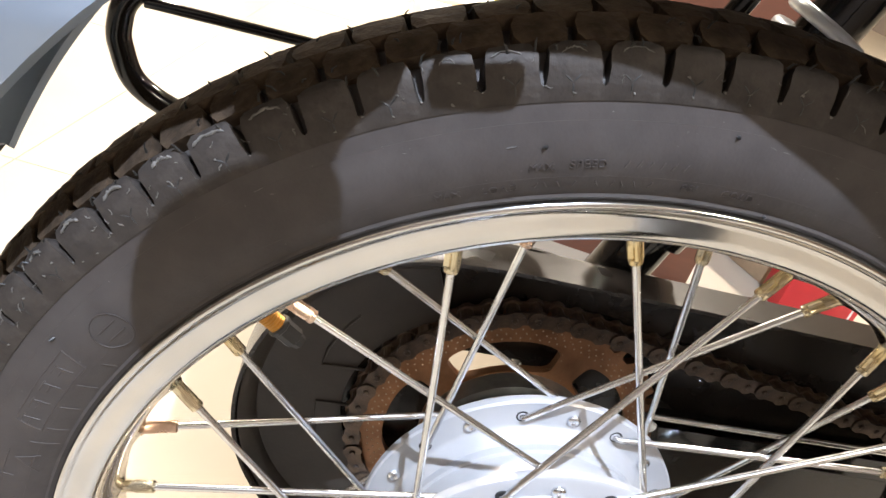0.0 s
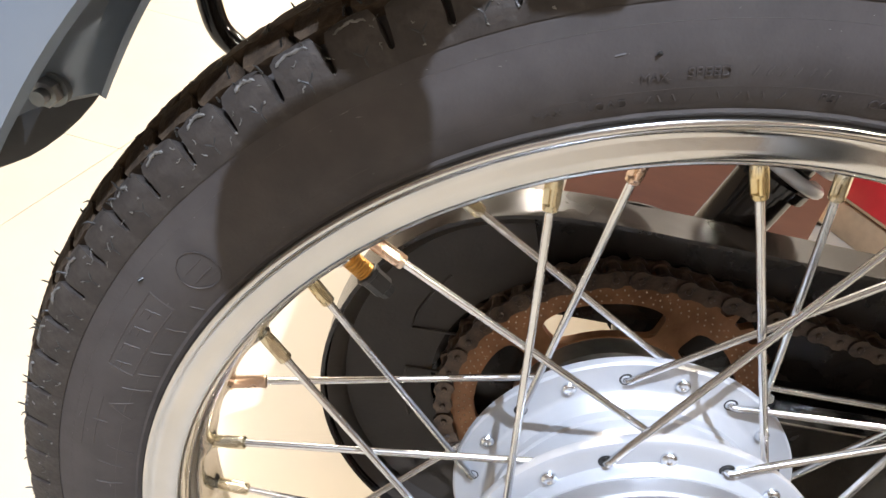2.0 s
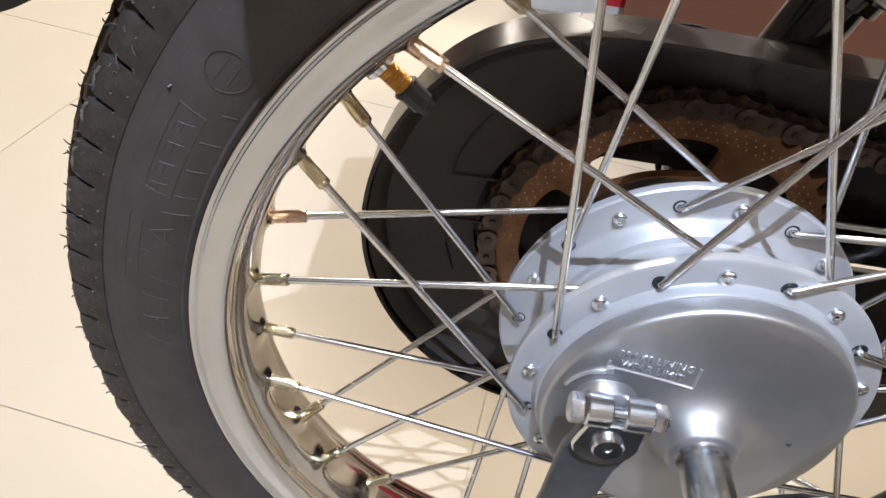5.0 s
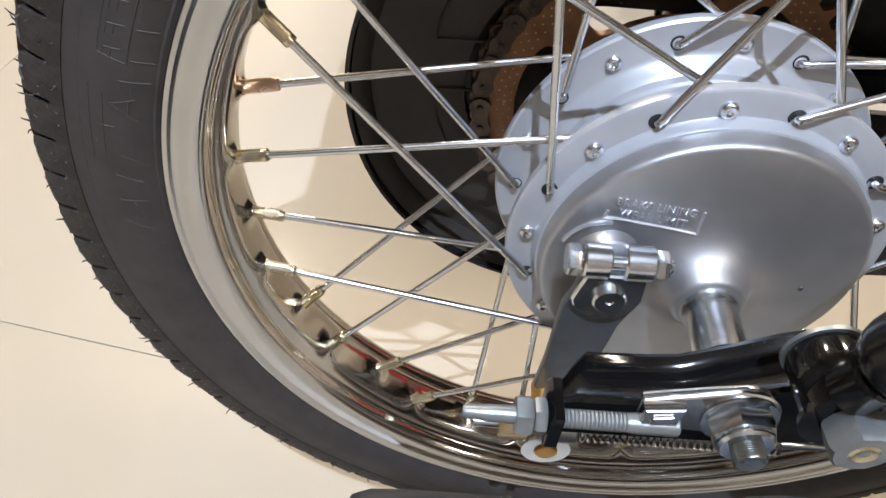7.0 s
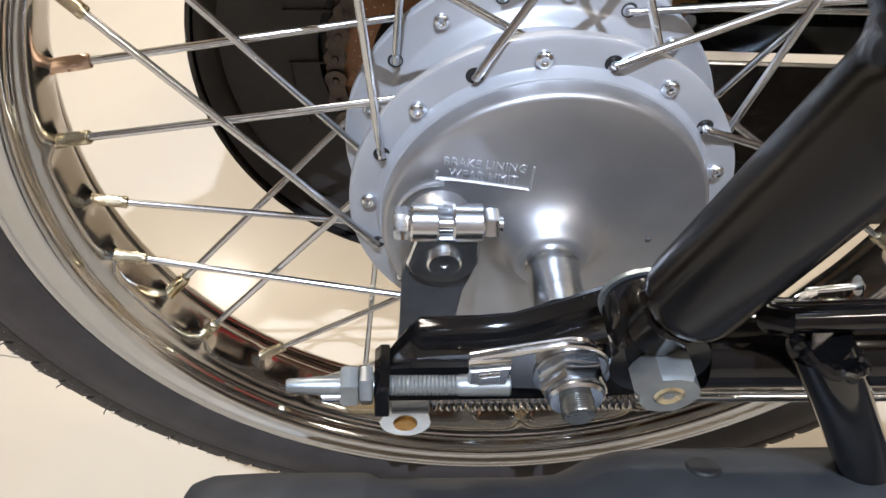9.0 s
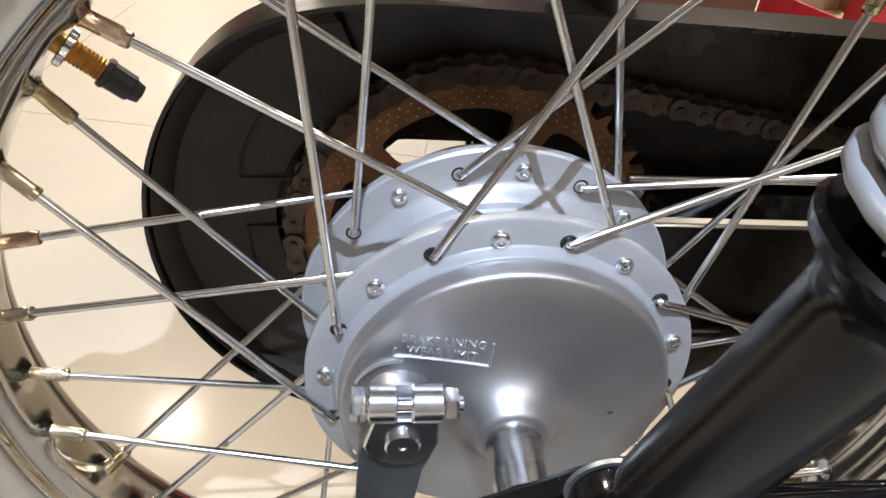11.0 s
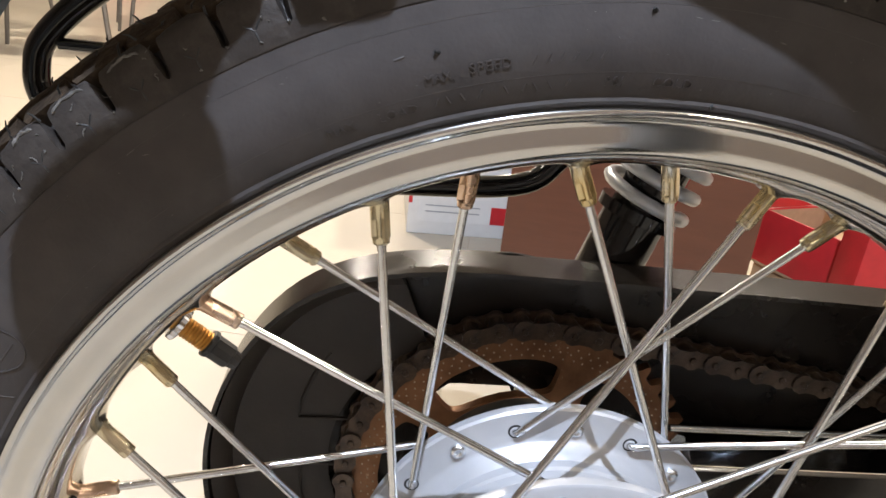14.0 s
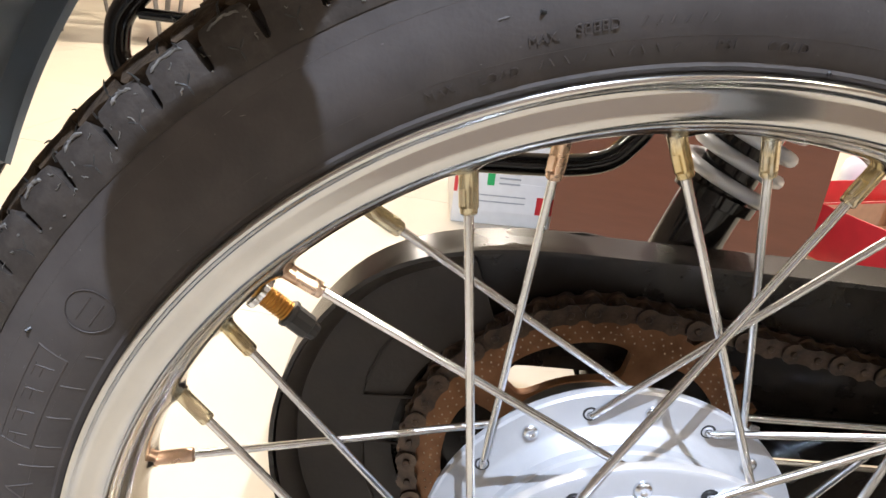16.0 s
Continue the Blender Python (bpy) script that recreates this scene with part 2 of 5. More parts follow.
def block(bm, lo, hi, bevel=0.002, m=Matrix()):
    """Box with chamfered edges."""
    made = bmesh.ops.create_cube(bm, size=1.0)["verts"]
    size, mid = Vector(hi) - Vector(lo), (Vector(hi) + Vector(lo)) / 2
    for v in made:
        v.co = Vector((v.co.x * size.x, v.co.y * size.y, v.co.z * size.z)) + mid
    if bevel:
        edges = list({e for v in made for e in v.link_edges})
        made = list({v for f in bmesh.ops.bevel(bm, geom=edges, offset=bevel, segments=2, affect="EDGES", profile=0.6)["faces"] for v in f.verts} | {v for v in made if v.is_valid})
    for v in made:
        v.co = m @ v.co


def hexnut(bm, a, b, r, turn=0.0):
    """Hexagonal nut or bolt head along a to b, corners chamfered."""
    a, b = Vector(a), Vector(b)
    d = (b - a).normalized()
    up = d.orthogonal().normalized()
    up = Matrix.Rotation(radians(turn), 3, d) @ up
    side, ln = d.cross(up), (b - a).length
    loops = []
    for s, k in ((0, 0.88), (0.15 * ln, 1), (0.85 * ln, 1), (ln, 0.88)):
        loops.append([a + d * s + r * (k if j % 2 == 0 else min(1, k + 0.1)) * (0.866 if j % 2 else 1.0) * (math.cos(math.pi * j / 6) * up + math.sin(math.pi * j / 6) * side) for j in range(12)])
    rings(bm, loops)


def fresh():
    return bmesh.new()

# ---- the room ----
def structure(name, bm, mat, label="", smooth=False):
    return tagged(part(name, bm, mat, None, label, smooth), kind="structure")


bm = fresh()
block(bm, (-4.2, -2.6, -0.08), (4.2, 9.0, -0.0012), 0)
floor = structure("floor", bm, GROUT, "beige polished vitrified tile floor of a showroom")
TILE_SIZE, TILE_TURN = 0.65, radians(-9.5)
bm = fresh()
h = TILE_SIZE / 2 - 0.0006
block(bm, (-h, -h, -0.010), (h, h, 0.0), 0.0006)
tile = part("tile", bm, TILE, floor, smooth=False)
first = True
for i in range(-8, 9):
    for j in range(-5, 16):
        u, v = 0.245 + TILE_SIZE * i, 0.048 + TILE_SIZE * (j + 0.5)
        x, y = u * math.cos(TILE_TURN) - v * math.sin(TILE_TURN), u * math.sin(TILE_TURN) + v * math.cos(TILE_TURN)
        if not (-4.0 < x < 4.0 and -2.4 < y < 8.8):
            continue
        m = Matrix.Translation((x, y, 0)) @ Matrix.Rotation(TILE_TURN + radians(90 * ((i * 7 + j * 3) % 4)), 4, "Z")
        if first:
            tile.matrix_basis, first = m, False
        else:
            shared("tile", tile.data, floor, m)
for name, lo, hi in (("wall_north", (-4.2, 9.0, -0.08), (4.2, 9.15, 2.76)), ("wall_south", (-4.2, -2.75, -0.08), (4.2, -2.6, 2.76)),
                     ("wall_east", (4.2, -2.75, -0.08), (4.35, 9.15, 2.76)), ("wall_west", (-4.35, -2.75, -0.08), (-4.2, 9.15, 2.76))):
    bm = fresh()
    block(bm, lo, hi, 0)
    structure(name, bm, GREYWALL, "taupe painted showroom wall")
bm = fresh()
block(bm, (-4.35, -2.75, 2.76), (4.35, 9.15, 2.9), 0)
structure("ceiling", bm, PLASTER, "plain white showroom ceiling")


def ceiling_lamp(x, y, size, strength, tint):
    """Unseen recessed square lamp: trim frame, diffuser and the light it gives."""
    thing = new("ceiling_lamp")
    thing.location = (x, y, 2.76)
    h = size / 2
    bm = fresh()
    for lo, hi in (((-h - 0.02, -h - 0.02, -0.012), (-h, h + 0.02, 0)), ((h, -h - 0.02, -0.012), (h + 0.02, h + 0.02, 0)),
                   ((-h, -h - 0.02, -0.012), (h, -h, 0)), ((-h, h, -0.012), (h, h + 0.02, 0))):
        block(bm, lo, hi, 0)
    part("frame", bm, CARD, thing, "white metal trim", False)
    bm = fresh()
    block(bm, (-h, -h, -0.006), (h, h, -0.002), 0)
    part("diffuser", bm, LAMP, thing, "glowing white diffuser", False)
    light = bpy.data.lights.new("lamp_light", "AREA")
    light.size, light.energy, light.color = size, strength, tint
    ob = new("lamp_light", light)
    ob.location = (x, y, 2.74)
    return tagged(thing, "unseen square recessed ceiling lamp with a glowing diffuser", "ceiling lamp", "ceiling lamps")


for x, y, size, power, tint in LAMPS:
    ceiling_lamp(x, y, size, power, tint)

# ---- the motorcycle ----
bike = new("motorcycle")
tagged(bike, "black and silver motorcycle on its stand, rear wheel seen close", "motorcycle")

# rim: wide rolled edge, shoulder and a dimpled well
RIM_SIDE = [(0.2200, 0.0212), (0.2214, 0.0226), (0.2222, 0.0244), (0.2225, 0.0260), (0.2222, 0.0273), (0.2215, 0.0281), (0.2205, 0.0283), (0.2196, 0.0279), (0.2188, 0.0272), (0.2180, 0.0268), (0.2162, 0.0268), (0.2125, 0.0274), (0.2096, 0.0274), (0.2076, 0.0266),
            (0.2064, 0.0250), (0.2058, 0.0230), (0.2056, 0.0212), (0.2057, 0.0196), (0.2062, 0.0180), (0.2058, 0.0164), (0.2045, 0.0152), (0.2030, 0.0138), (0.2018, 0.0116), (0.2012, 0.0088), (0.2010, 0.0045)]
NIPPLE0 = 155.5
TRUED = {28: -1.2, 30: -1.2, 32: -1.2, 34: -0.85, 0: -1.15, 2: 0.3, 4: -0.15, 6: 0.75, 7: 0.85, 8: 1.15, 9: 0.8, 10: 2.1, 11: 1.9, 12: 2.6, 13: 1.8, 14: 2.2, 16: 1.2}  # degrees by which single nipples sit off the even spacing


def nipple_angle(k):
    return NIPPLE0 - 10 * k + TRUED.get(k % 36, 0.55 if k % 2 else 0.0)


profile = [(r, -y) for r, y in RIM_SIDE] + [(0.2010, 0.0)] + [(r, y) for r, y in RIM_SIDE[::-1]]
outer = [(0.2170, 0.0195), (0.2110, 0.0182), (0.2085, 0.0135), (0.2060, 0.0095), (0.2050, 0.0)]
profile += outer + [(r, -y) for r, y in outer[:-1][::-1]]
bm = fresh()
SEG = 720
loops = []
for i in range(SEG):
    a = 360 * i / SEG
    k = min(range(36), key=lambda q: abs((nipple_angle(q) - a + 180) % 360 - 180))
    off = (nipple_angle(k) - a + 180) % 360 - 180
    side = 0.0042 if k % 2 else -0.0042
    loop = []
    for r, y in profile:
        push = 0.0034 * math.exp(-(off / 1.5) ** 2 - ((y - side) / 0.0052) ** 2) if r < 0.2042 else 0.0
        loop.append(wheel_point(r - push, y, a))
    loops.append(loop)
rings(bm, loops, closed_path=True)
rim = part("rim", bm, SATIN, bike, "polished steel wheel rim with dimpled well")

# tyre carcass
TYRE_SIDE = [(0.2195, 0.0225), (0.2220, 0.0254), (0.2240, 0.0270), (0.2251, 0.0266), (0.2262, 0.0272), (0.2300, 0.0287), (0.2340, 0.0297), (0.2380, 0.0301), (0.2420, 0.0299), (0.2460, 0.0292), (0.2500, 0.0284), (0.2530, 0.0278), (0.2555, 0.02735), (0.2567, 0.0271),
             (0.2590, 0.0260), (0.2612, 0.0250), (0.2626, 0.0228), (0.2645, 0.0210), (0.2690, 0.0186), (0.2718, 0.0140), (0.2735, 0.0080)]
bm = fresh()
lathe(bm, [(r, -y) for r, y in TYRE_SIDE] + [(0.2742, 0.0)] + [(r, y) for r, y in TYRE_SIDE[::-1]], 288)
tyre = part("tyre", bm, RUBBER, bike, "worn black rubber tyre with block tread")

# tread: hexagonal blocks in rows, shoulder blocks with a forked sipe, and the moulding whiskers
PITCH = 4.0


def tread_block(rows, a_half, rough=None):
    """Block round angle 0: rows of (radius and y at the foot, radius and y at the top, half-angle factor) across the tyre."""
    bm = fresh()
    top, low = [], []
    for r0, y0, r1, y1, k in rows:
        line_t, line_l = [], []
        for s in (-1.0, -0.5, 0.5, 1.0):
            a = s * a_half * k
            dr = da = 0.0
            if k < 0.98:
                dr = (rough.uniform(-0.0004, 0.0003) if rough else 0) - (0.0004 if abs(s) == 1 else 0)
                da = rough.uniform(-0.05, 0.02) * (1 if s > 0 else -1) * a_half if rough else 0
            line_t.append(bm.verts.new(wheel_point(r1 + dr, y1, a * (0.965 if k < 0.98 else 1.0) + da) - Vector((0, 0, AX))))
            line_l.append(bm.verts.new(wheel_point(r0, y0, a) - Vector((0, 0, AX))))
        top.append(line_t)
        low.append(line_l)
    for a, b in zip(top, top[1:]):
        for i in range(3):
            bm.faces.new((a[i], a[i + 1], b[i + 1], b[i]))
    for t, l in ((top[0], low[0]), (top[-1], low[-1])):
        for i in range(3):
            bm.faces.new((t[i], t[i + 1], l[i + 1], l[i]))
    for i in (0, 3):
        for j in range(len(top) - 1):
            bm.faces.new((top[j][i], top[j + 1][i], low[j + 1][i], low[j][i]))
    return bm


def turned(a):
    return Matrix.Translation((0, 0, AX)) @ Matrix.Rotation(-radians(a), 4, "Y")


SHOULDER = [(0.2564, -0.0260, 0.2566, -0.0275, 1.0), (0.2580, -0.0256, 0.2586, -0.0275, 1.0), (0.2604, -0.0250, 0.2611, -0.0273, 1.0), (0.2617, -0.0232, 0.2625, -0.0270, 0.93), (0.2638, -0.0212, 0.2668, -0.0262, 0.90),
            (0.2654, -0.0202, 0.2704, -0.0248, 0.885), (0.2670, -0.0192, 0.2724, -0.0233, 0.83), (0.2684, -0.0182, 0.2731, -0.0216, 0.68)]
MIDDLE = [(0.2688, -0.0186, 0.2733, -0.0211, 0.64), (0.2700, -0.0172, 0.2748, -0.0181, 0.89), (0.2722, -0.0130, 0.2771, -0.0132, 0.90), (0.2734, -0.0092, 0.2784, -0.0099, 0.74)]
CROWN = [(0.2735, -0.0088, 0.2786, -0.0093, 0.76), (0.2740, -0.0050, 0.2794, -0.0054, 0.92), (0.2742, 0.0, 0.2798, 0.0, 0.93), (0.2740, 0.0050, 0.2794, 0.0054, 0.92), (0.2735, 0.0088, 0.2786, 0.0093, 0.76)]
rng = random.Random(21)
for shape, phase in ((SHOULDER, 97.6), (MIDDLE, 99.6), (CROWN, 97.6)):
    kinds = []
    for v in range(6):
        one = part("tread_block", tread_block(shape, PITCH / 2, rng), SHOULDERRUBBER if shape is SHOULDER else TREAD, tyre, "dusty worn tread block", shape is SHOULDER)
        one.matrix_basis = turned(phase + PITCH * v)
        kinds.append(one.data)
    for j in range(6, 90):
        shared("tread_block", rng.choice(kinds), tyre, turned(phase + PITCH * j), "dusty worn tread block")
bm = fresh()
for shape, phase in ((MIDDLE, 99.6), (SHOULDER, 97.6)):
    src = tread_block([(a, -b, c, -d, k) for a, b, c, d, k in shape], PITCH / 2)
    me = bpy.data.meshes.new("tmp")
    src.to_mesh(me)
    src.free()
    for j in range(90):
        n0 = len(bm.verts)
        bm.from_mesh(me)
        bm.verts.ensure_lookup_table()
        m = turned(phase + PITCH * j)
        for v in bm.verts[n0:]:
            v.co = m @ v.co
    bpy.data.meshes.remove(me)
tagged(part("far_tread", bm, TREAD, tyre, "dusty tread blocks of the far shoulder"), kind="stuff")
# forked sipes, one in each near shoulder block
def shoulder_y(r):
    for (f0, g0, r0, y0, k0), (f1, g1, r1, y1, k1) in zip(SHOULDER, SHOULDER[1:]):
        if r <= r1:
            return y0 + (y1 - y0) * (r - r0) / (r1 - r0)
    return SHOULDER[-1][3]


bm = fresh()
for p, q in (((0.0, 0.2590), (0.0, 0.2624)), ((0.0, 0.2622), (-0.62, 0.2650)), ((0.0, 0.2622), (0.62, 0.2648))):
    pts = []
    for t in (0.0, 0.25, 0.5, 0.75, 1.0):
        a, r = p[0] + (q[0] - p[0]) * t, p[1] + (q[1] - p[1]) * t
        pts.append(wheel_point(r, shoulder_y(r) + 0.00028, a) - Vector((0, 0, AX)))
    tube(bm, pts, [0.00030, 0.00044, 0.00048, 0.00042, 0.0002], 6)
sipe = part("sipe", bm, BLACKRUBBER, tyre, "dark forked sipe")
sipe.matrix_basis = turned(97.6)
rng = random.Random(8)
for j in range(1, 90):
    if rng.random() < 0.85:
        shared("sipe", sipe.data, tyre, turned(97.6 + PITCH * j + rng.uniform(-0.25, 0.25)), "dark forked sipe")
bm = fresh()
rng = random.Random(5)
for i in range(420):
    a = i * 360 / 420 + rng.uniform(-0.4, 0.4)
    y = rng.choice((-0.0232, -0.0225, -0.0240, -0.0185, -0.0135, -0.0060, 0.0, 0.0135))
    r = 0.2722 if y < -0.02 else (0.2744 if y < -0.017 else (0.2768 if abs(y) > 0.01 else 0.2790))
    ln = rng.choice((0.0008, 0.0012, 0.0018, 0.0030)) * rng.uniform(0.7, 1.2)
    da = rng.uniform(-0.3, 0.3)
    q0, q1 = wheel_point(r - 0.0012, y, a), wheel_point(r + ln * 0.6, y - 0.0004, a + da)
    q2 = wheel_point(r + ln, y - 0.0010, a + da * 2.2)
    tube(bm, [q0, q1, q2], [0.00042, 0.00034, 0.00012], 5)
tagged(part("whisker_fringe", bm, BLACKRUBBER, tyre, "short rubber moulding whiskers"), kind="stuff")


# pale torn edges of the shoulder blocks: a broken ridge along the upper edge and fine tears below it
bm = fresh()
rng = random.Random(11)


def on_shoulder(r, a):
    return wheel_point(r, shoulder_y(r) - 0.0002, a)


for j in range(90):
    base = 97.6 + PITCH * j
    worn = 125 < base % 360 < 170
    if rng.random() < (0.95 if worn else 0.45):
        a0, a1 = sorted((rng.uniform(-1.4, -0.3), rng.uniform(0.2, 1.4)))
        w = rng.uniform(0.00050, 0.00085) if worn else rng.uniform(0.0002, 0.00035)
        pts, rad = [], []
        for f in range(15):
            u = 2 * f / 14 - 1
            pts.append(on_shoulder(0.2719 - 0.0012 * u * u + rng.uniform(-0.00025, 0.00025), base + a0 + (a1 - a0) * f / 14))
            rad.append(w * rng.uniform(0.45, 1.0) if 0 < f < 14 else w * 0.15)
        tube(bm, pts, rad, 6)
    for q in range(rng.choice((3, 4, 5)) if worn else rng.choice((1, 2))):
        r = rng.uniform(0.2600, 0.2710)
        a = base + rng.choice((-1.5, 1.5, rng.uniform(-1.2, 1.2)))
        da, dr = rng.uniform(-0.5, 0.5), rng.uniform(-0.0016, 0.0016)
        w = rng.uniform(0.00012, 0.00034) if worn else rng.uniform(0.00010, 0.00024)
        pts = [on_shoulder(r + dr * f * f + rng.uniform(-0.0003, 0.0003), a + da * f + rng.uniform(-0.08, 0.08)) for f in (0.0, 0.3, 0.6, 0.9, 1.2)]
        tube(bm, pts, [w * 0.3, w, w * 0.5, w * 0.9, w * 0.2], 5)
    for a, r in ((0.0, 0.2591), (rng.choice((-0.6, 0.6)), 0.2649), (2.0, 0.2616)):
        if rng.random() < 0.6:
            tube(bm, [on_shoulder(r + rng.uniform(-0.0003, 0.0003) + 0.0003 * f, base + a + rng.uniform(-0.05, 0.05) + 0.1 * f) for f in (-1, 0, 1)], [0.0001, rng.uniform(0.0003, 0.00055), 0.0001], 6)
tagged(part("torn_edge_wear", bm, SCUFF, tyre, "pale torn rubber edges on the shoulder blocks"), kind="stuff")


# raised marks on the sidewall
def wall_y(r):
    for (r0, y0), (r1, y1) in zip(TYRE_SIDE, TYRE_SIDE[1:]):
        if r0 <= r <= r1:
            return -(y0 + (y1 - y0) * (r - r0) / max(r1 - r0, 1e-6))
    return -0.037


def on_wall(r, a, lift=0.0):
    return wheel_point(r, wall_y(r) - lift, a)


def raised_words(text, r, a_mid, size, lift=0.0004, space=1.0):
    """Letters bent round the sidewall, tops towards the tread."""
    cu = bpy.data.curves.new("words", "FONT")
    cu.body, cu.size, cu.extrude, cu.align_x, cu.space_character = text, size, lift / 2, "CENTER", space
    tmp = new("words", cu)
    me = bpy.data.meshes.new_from_object(tmp.evaluated_get(bpy.context.evaluated_depsgraph_get()))
    bpy.data.objects.remove(tmp)
    for v in me.vertices:
        rr = r + v.co.y
        v.co = on_wall(rr, a_mid - math.degrees(v.co.x / r), lift / 2 + v.co.z)
    me.materials.append(EMBOSS)
    ob = new("raised_lettering", me)
    ob.parent = tyre


def raised_bar(r0, r1, a0, a1, width=0.0006, lift=0.00015):
    width *= 0.9
    pts = [on_wall(r0 + (r1 - r0) * i / 5, a0 + (a1 - a0) * i / 5, lift - 0.75 * width) for i in range(6)]
    bm = fresh()
    tube(bm, pts, width, 6)
    part("raised_mark", bm, EMBOSS, tyre)


raised_words("MAX.", 0.2352, 107.7, 0.0036)
raised_words("SPEED", 0.2358, 104.2, 0.0041, space=1.1)
for k in range(6):
    raised_bar(0.2360, 0.2384, 101.4 - k * 0.92, 101.4 - k * 0.92 - 0.3, 0.0004)
raised_words("MAX", 0.2286, 115.2, 0.0038, space=1.1)
raised_words("LOAD", 0.2281, 111.0, 0.0038, space=1.2)
for k in range(10):
    if k != 4:
        raised_bar(0.2286, 0.2308, 108.3 - k * 1.02, 108.3 - k * 1.02 + (0.25 if k % 3 else -0.3), 0.0004)
raised_words("PSI", 0.2286, 95.7, 0.0038, space=1.25)
raised_words("COLD", 0.2285, 91.5, 0.0038, space=1.15)
raised_bar(0.2436, 0.2438, 110.3, 109.6, 0.0005)
# maker's name, as plain raised strokes in and under a frame
for r0, r1, a0, a1 in ((0.2445, 0.2445, 151.1, 160.5), (0.2345, 0.2345, 151.4, 160.8), (0.2445, 0.2345, 151.1, 151.4), (0.2445, 0.2345, 160.5, 160.8)):
    raised_bar(r0, r1, a0, a1, 0.0005)
for k in range(4):
    raised_bar(0.2368, 0.2426, 152.6 + k * 2.3, 152.9 + k * 2.3, 0.0004)
    raised_bar(0.2426, 0.2426, 152.6 + k * 2.3, 153.9 + k * 2.3, 0.0004)
    raised_bar(0.2400, 0.2400, 152.7 + k * 2.3, 153.7 + k * 2.3, 0.0004)
for r0, r1, a0, a1 in ((0.2365, 0.2263, 162.7, 162.5), (0.2391, 0.2297, 165.3, 166.9), (0.2391, 0.2310, 165.3, 164.5), (0.2330, 0.2330, 164.8, 166.3), (0.2436, 0.2379, 168.0, 167.9), (0.2364, 0.2264, 171.1, 172.3),
                       (0.2396, 0.2300, 173.6, 174.4), (0.2333, 0.2260, 160.4, 160.3), (0.2308, 0.2262, 150.3, 150.1), (0.2330, 0.2262, 153.8, 153.6), (0.2330, 0.2262, 157.2, 157.0), (0.2400, 0.2300, 176.8, 177.0), (0.2400, 0.2300, 179.6, 181.0)):
    raised_bar(r0, r1, a0, a1, 0.0005)
for a0, a1 in ((164.0, 172.0), (164.5, 171.5)):
    raised_bar(0.2440 + (a1 - 171.7) * 0.01, 0.2440 + (a1 - 171.7) * 0.01, a0, a1, 0.0004)
bm = fresh()
ringpts = [on_wall(0.2370 + 0.0075 * math.sin(2 * math.pi * i / 32), 146.4 + math.degrees(0.0075 / 0.237) * math.cos(2 * math.pi * i / 32), 0.0002) for i in range(33)]
tube(bm, ringpts, 0.00022, 6)
part("raised_ring", bm, EMBOSS, tyre)
for dr in (-0.0022, 0.0022):
    raised_bar(0.2370 + dr, 0.2370 + dr, 145.3, 147.5, 0.0005)
for r, a in ((0.2428, 107.4), (0.2238, 87.9), (0.2488, 93.4), (0.2490, 150.5), (0.2460, 75.0)):
    bm = fresh()
    rod(bm, on_wall(r, a, -0.0005), on_wall(r + 0.0008, a + 0.25, 0.0012), 0.0008, 0.0004, seg=8)
    part("moulding_pip", bm, BLACKRUBBER, tyre)

# small scuffs and specks on the sidewall
bm = fresh()
rng = random.Random(17)
for i in range(110):
    r, a = rng.uniform(0.2275, 0.2540), rng.uniform(60, 250)
    n = rng.choice((0.15, 0.2, 0.3, 0.9))
    w = rng.uniform(0.00008, 0.00020)
    da, dr = rng.uniform(-1, 1) * n, rng.uniform(-0.0012, 0.0012) * n
    tube(bm, [on_wall(r + dr * q, a + da * q, -w * 0.4) for q in (0.0, 0.5, 1.0)], [w * 0.5, w, w * 0.3], 5)
tagged(part("scuff_wear", bm, SCUFF, tyre, "pale specks and scuffs on the sidewall"), kind="stuff")
for r in (0.2508, 0.2325):
    bm = fresh()
    tube(bm, [on_wall(r, 60 + i * 1.5, -0.00008) for i in range(130)], 0.00015, 5)
    part("moulding_line", bm, EMBOSS, tyre)

# hub: two drilled flanges and a stepped drum
bm = fresh()
lathe(bm, [(0.060, -0.0240), (0.0664, -0.0248), (0.0672, -0.0258), (0.0681, -0.0256), (0.0687, -0.0246), (0.0690, -0.0216), (0.0698, -0.0203), (0.0712, -0.0199), (0.0795, -0.0198), (0.0808, -0.0188), (0.0810, -0.0160),
           (0.0802, -0.0140), (0.0730, -0.0130), (0.0690, -0.0118), (0.0672, -0.0095), (0.0668, -0.0040), (0.0655, -0.0030), (0.0655, 0.0030), (0.0640, 0.0042), (0.0640, 0.0098),
           (0.0652, 0.0108), (0.0652, 0.0150), (0.0672, 0.0172), (0.0690, 0.0215), (0.0715, 0.0230), (0.0840, 0.0234), (0.0850, 0.0244), (0.0850, 0.0280), (0.0840, 0.0292),
           (0.0650, 0.0300), (0.0560, 0.0330), (0.0545, 0.0600), (0.0400, 0.0640), (0.0010, 0.0650)], 180)
hub = part("hub", bm, HUBPAINT, bike, "silver-painted drum hub with drilled flanges")

NEAR, FAR = 97.46, 85.44
R_NEAR, R_FAR = 0.0726, 0.0754
Y_NEAR, Y_FAR = -0.0198, 0.0234


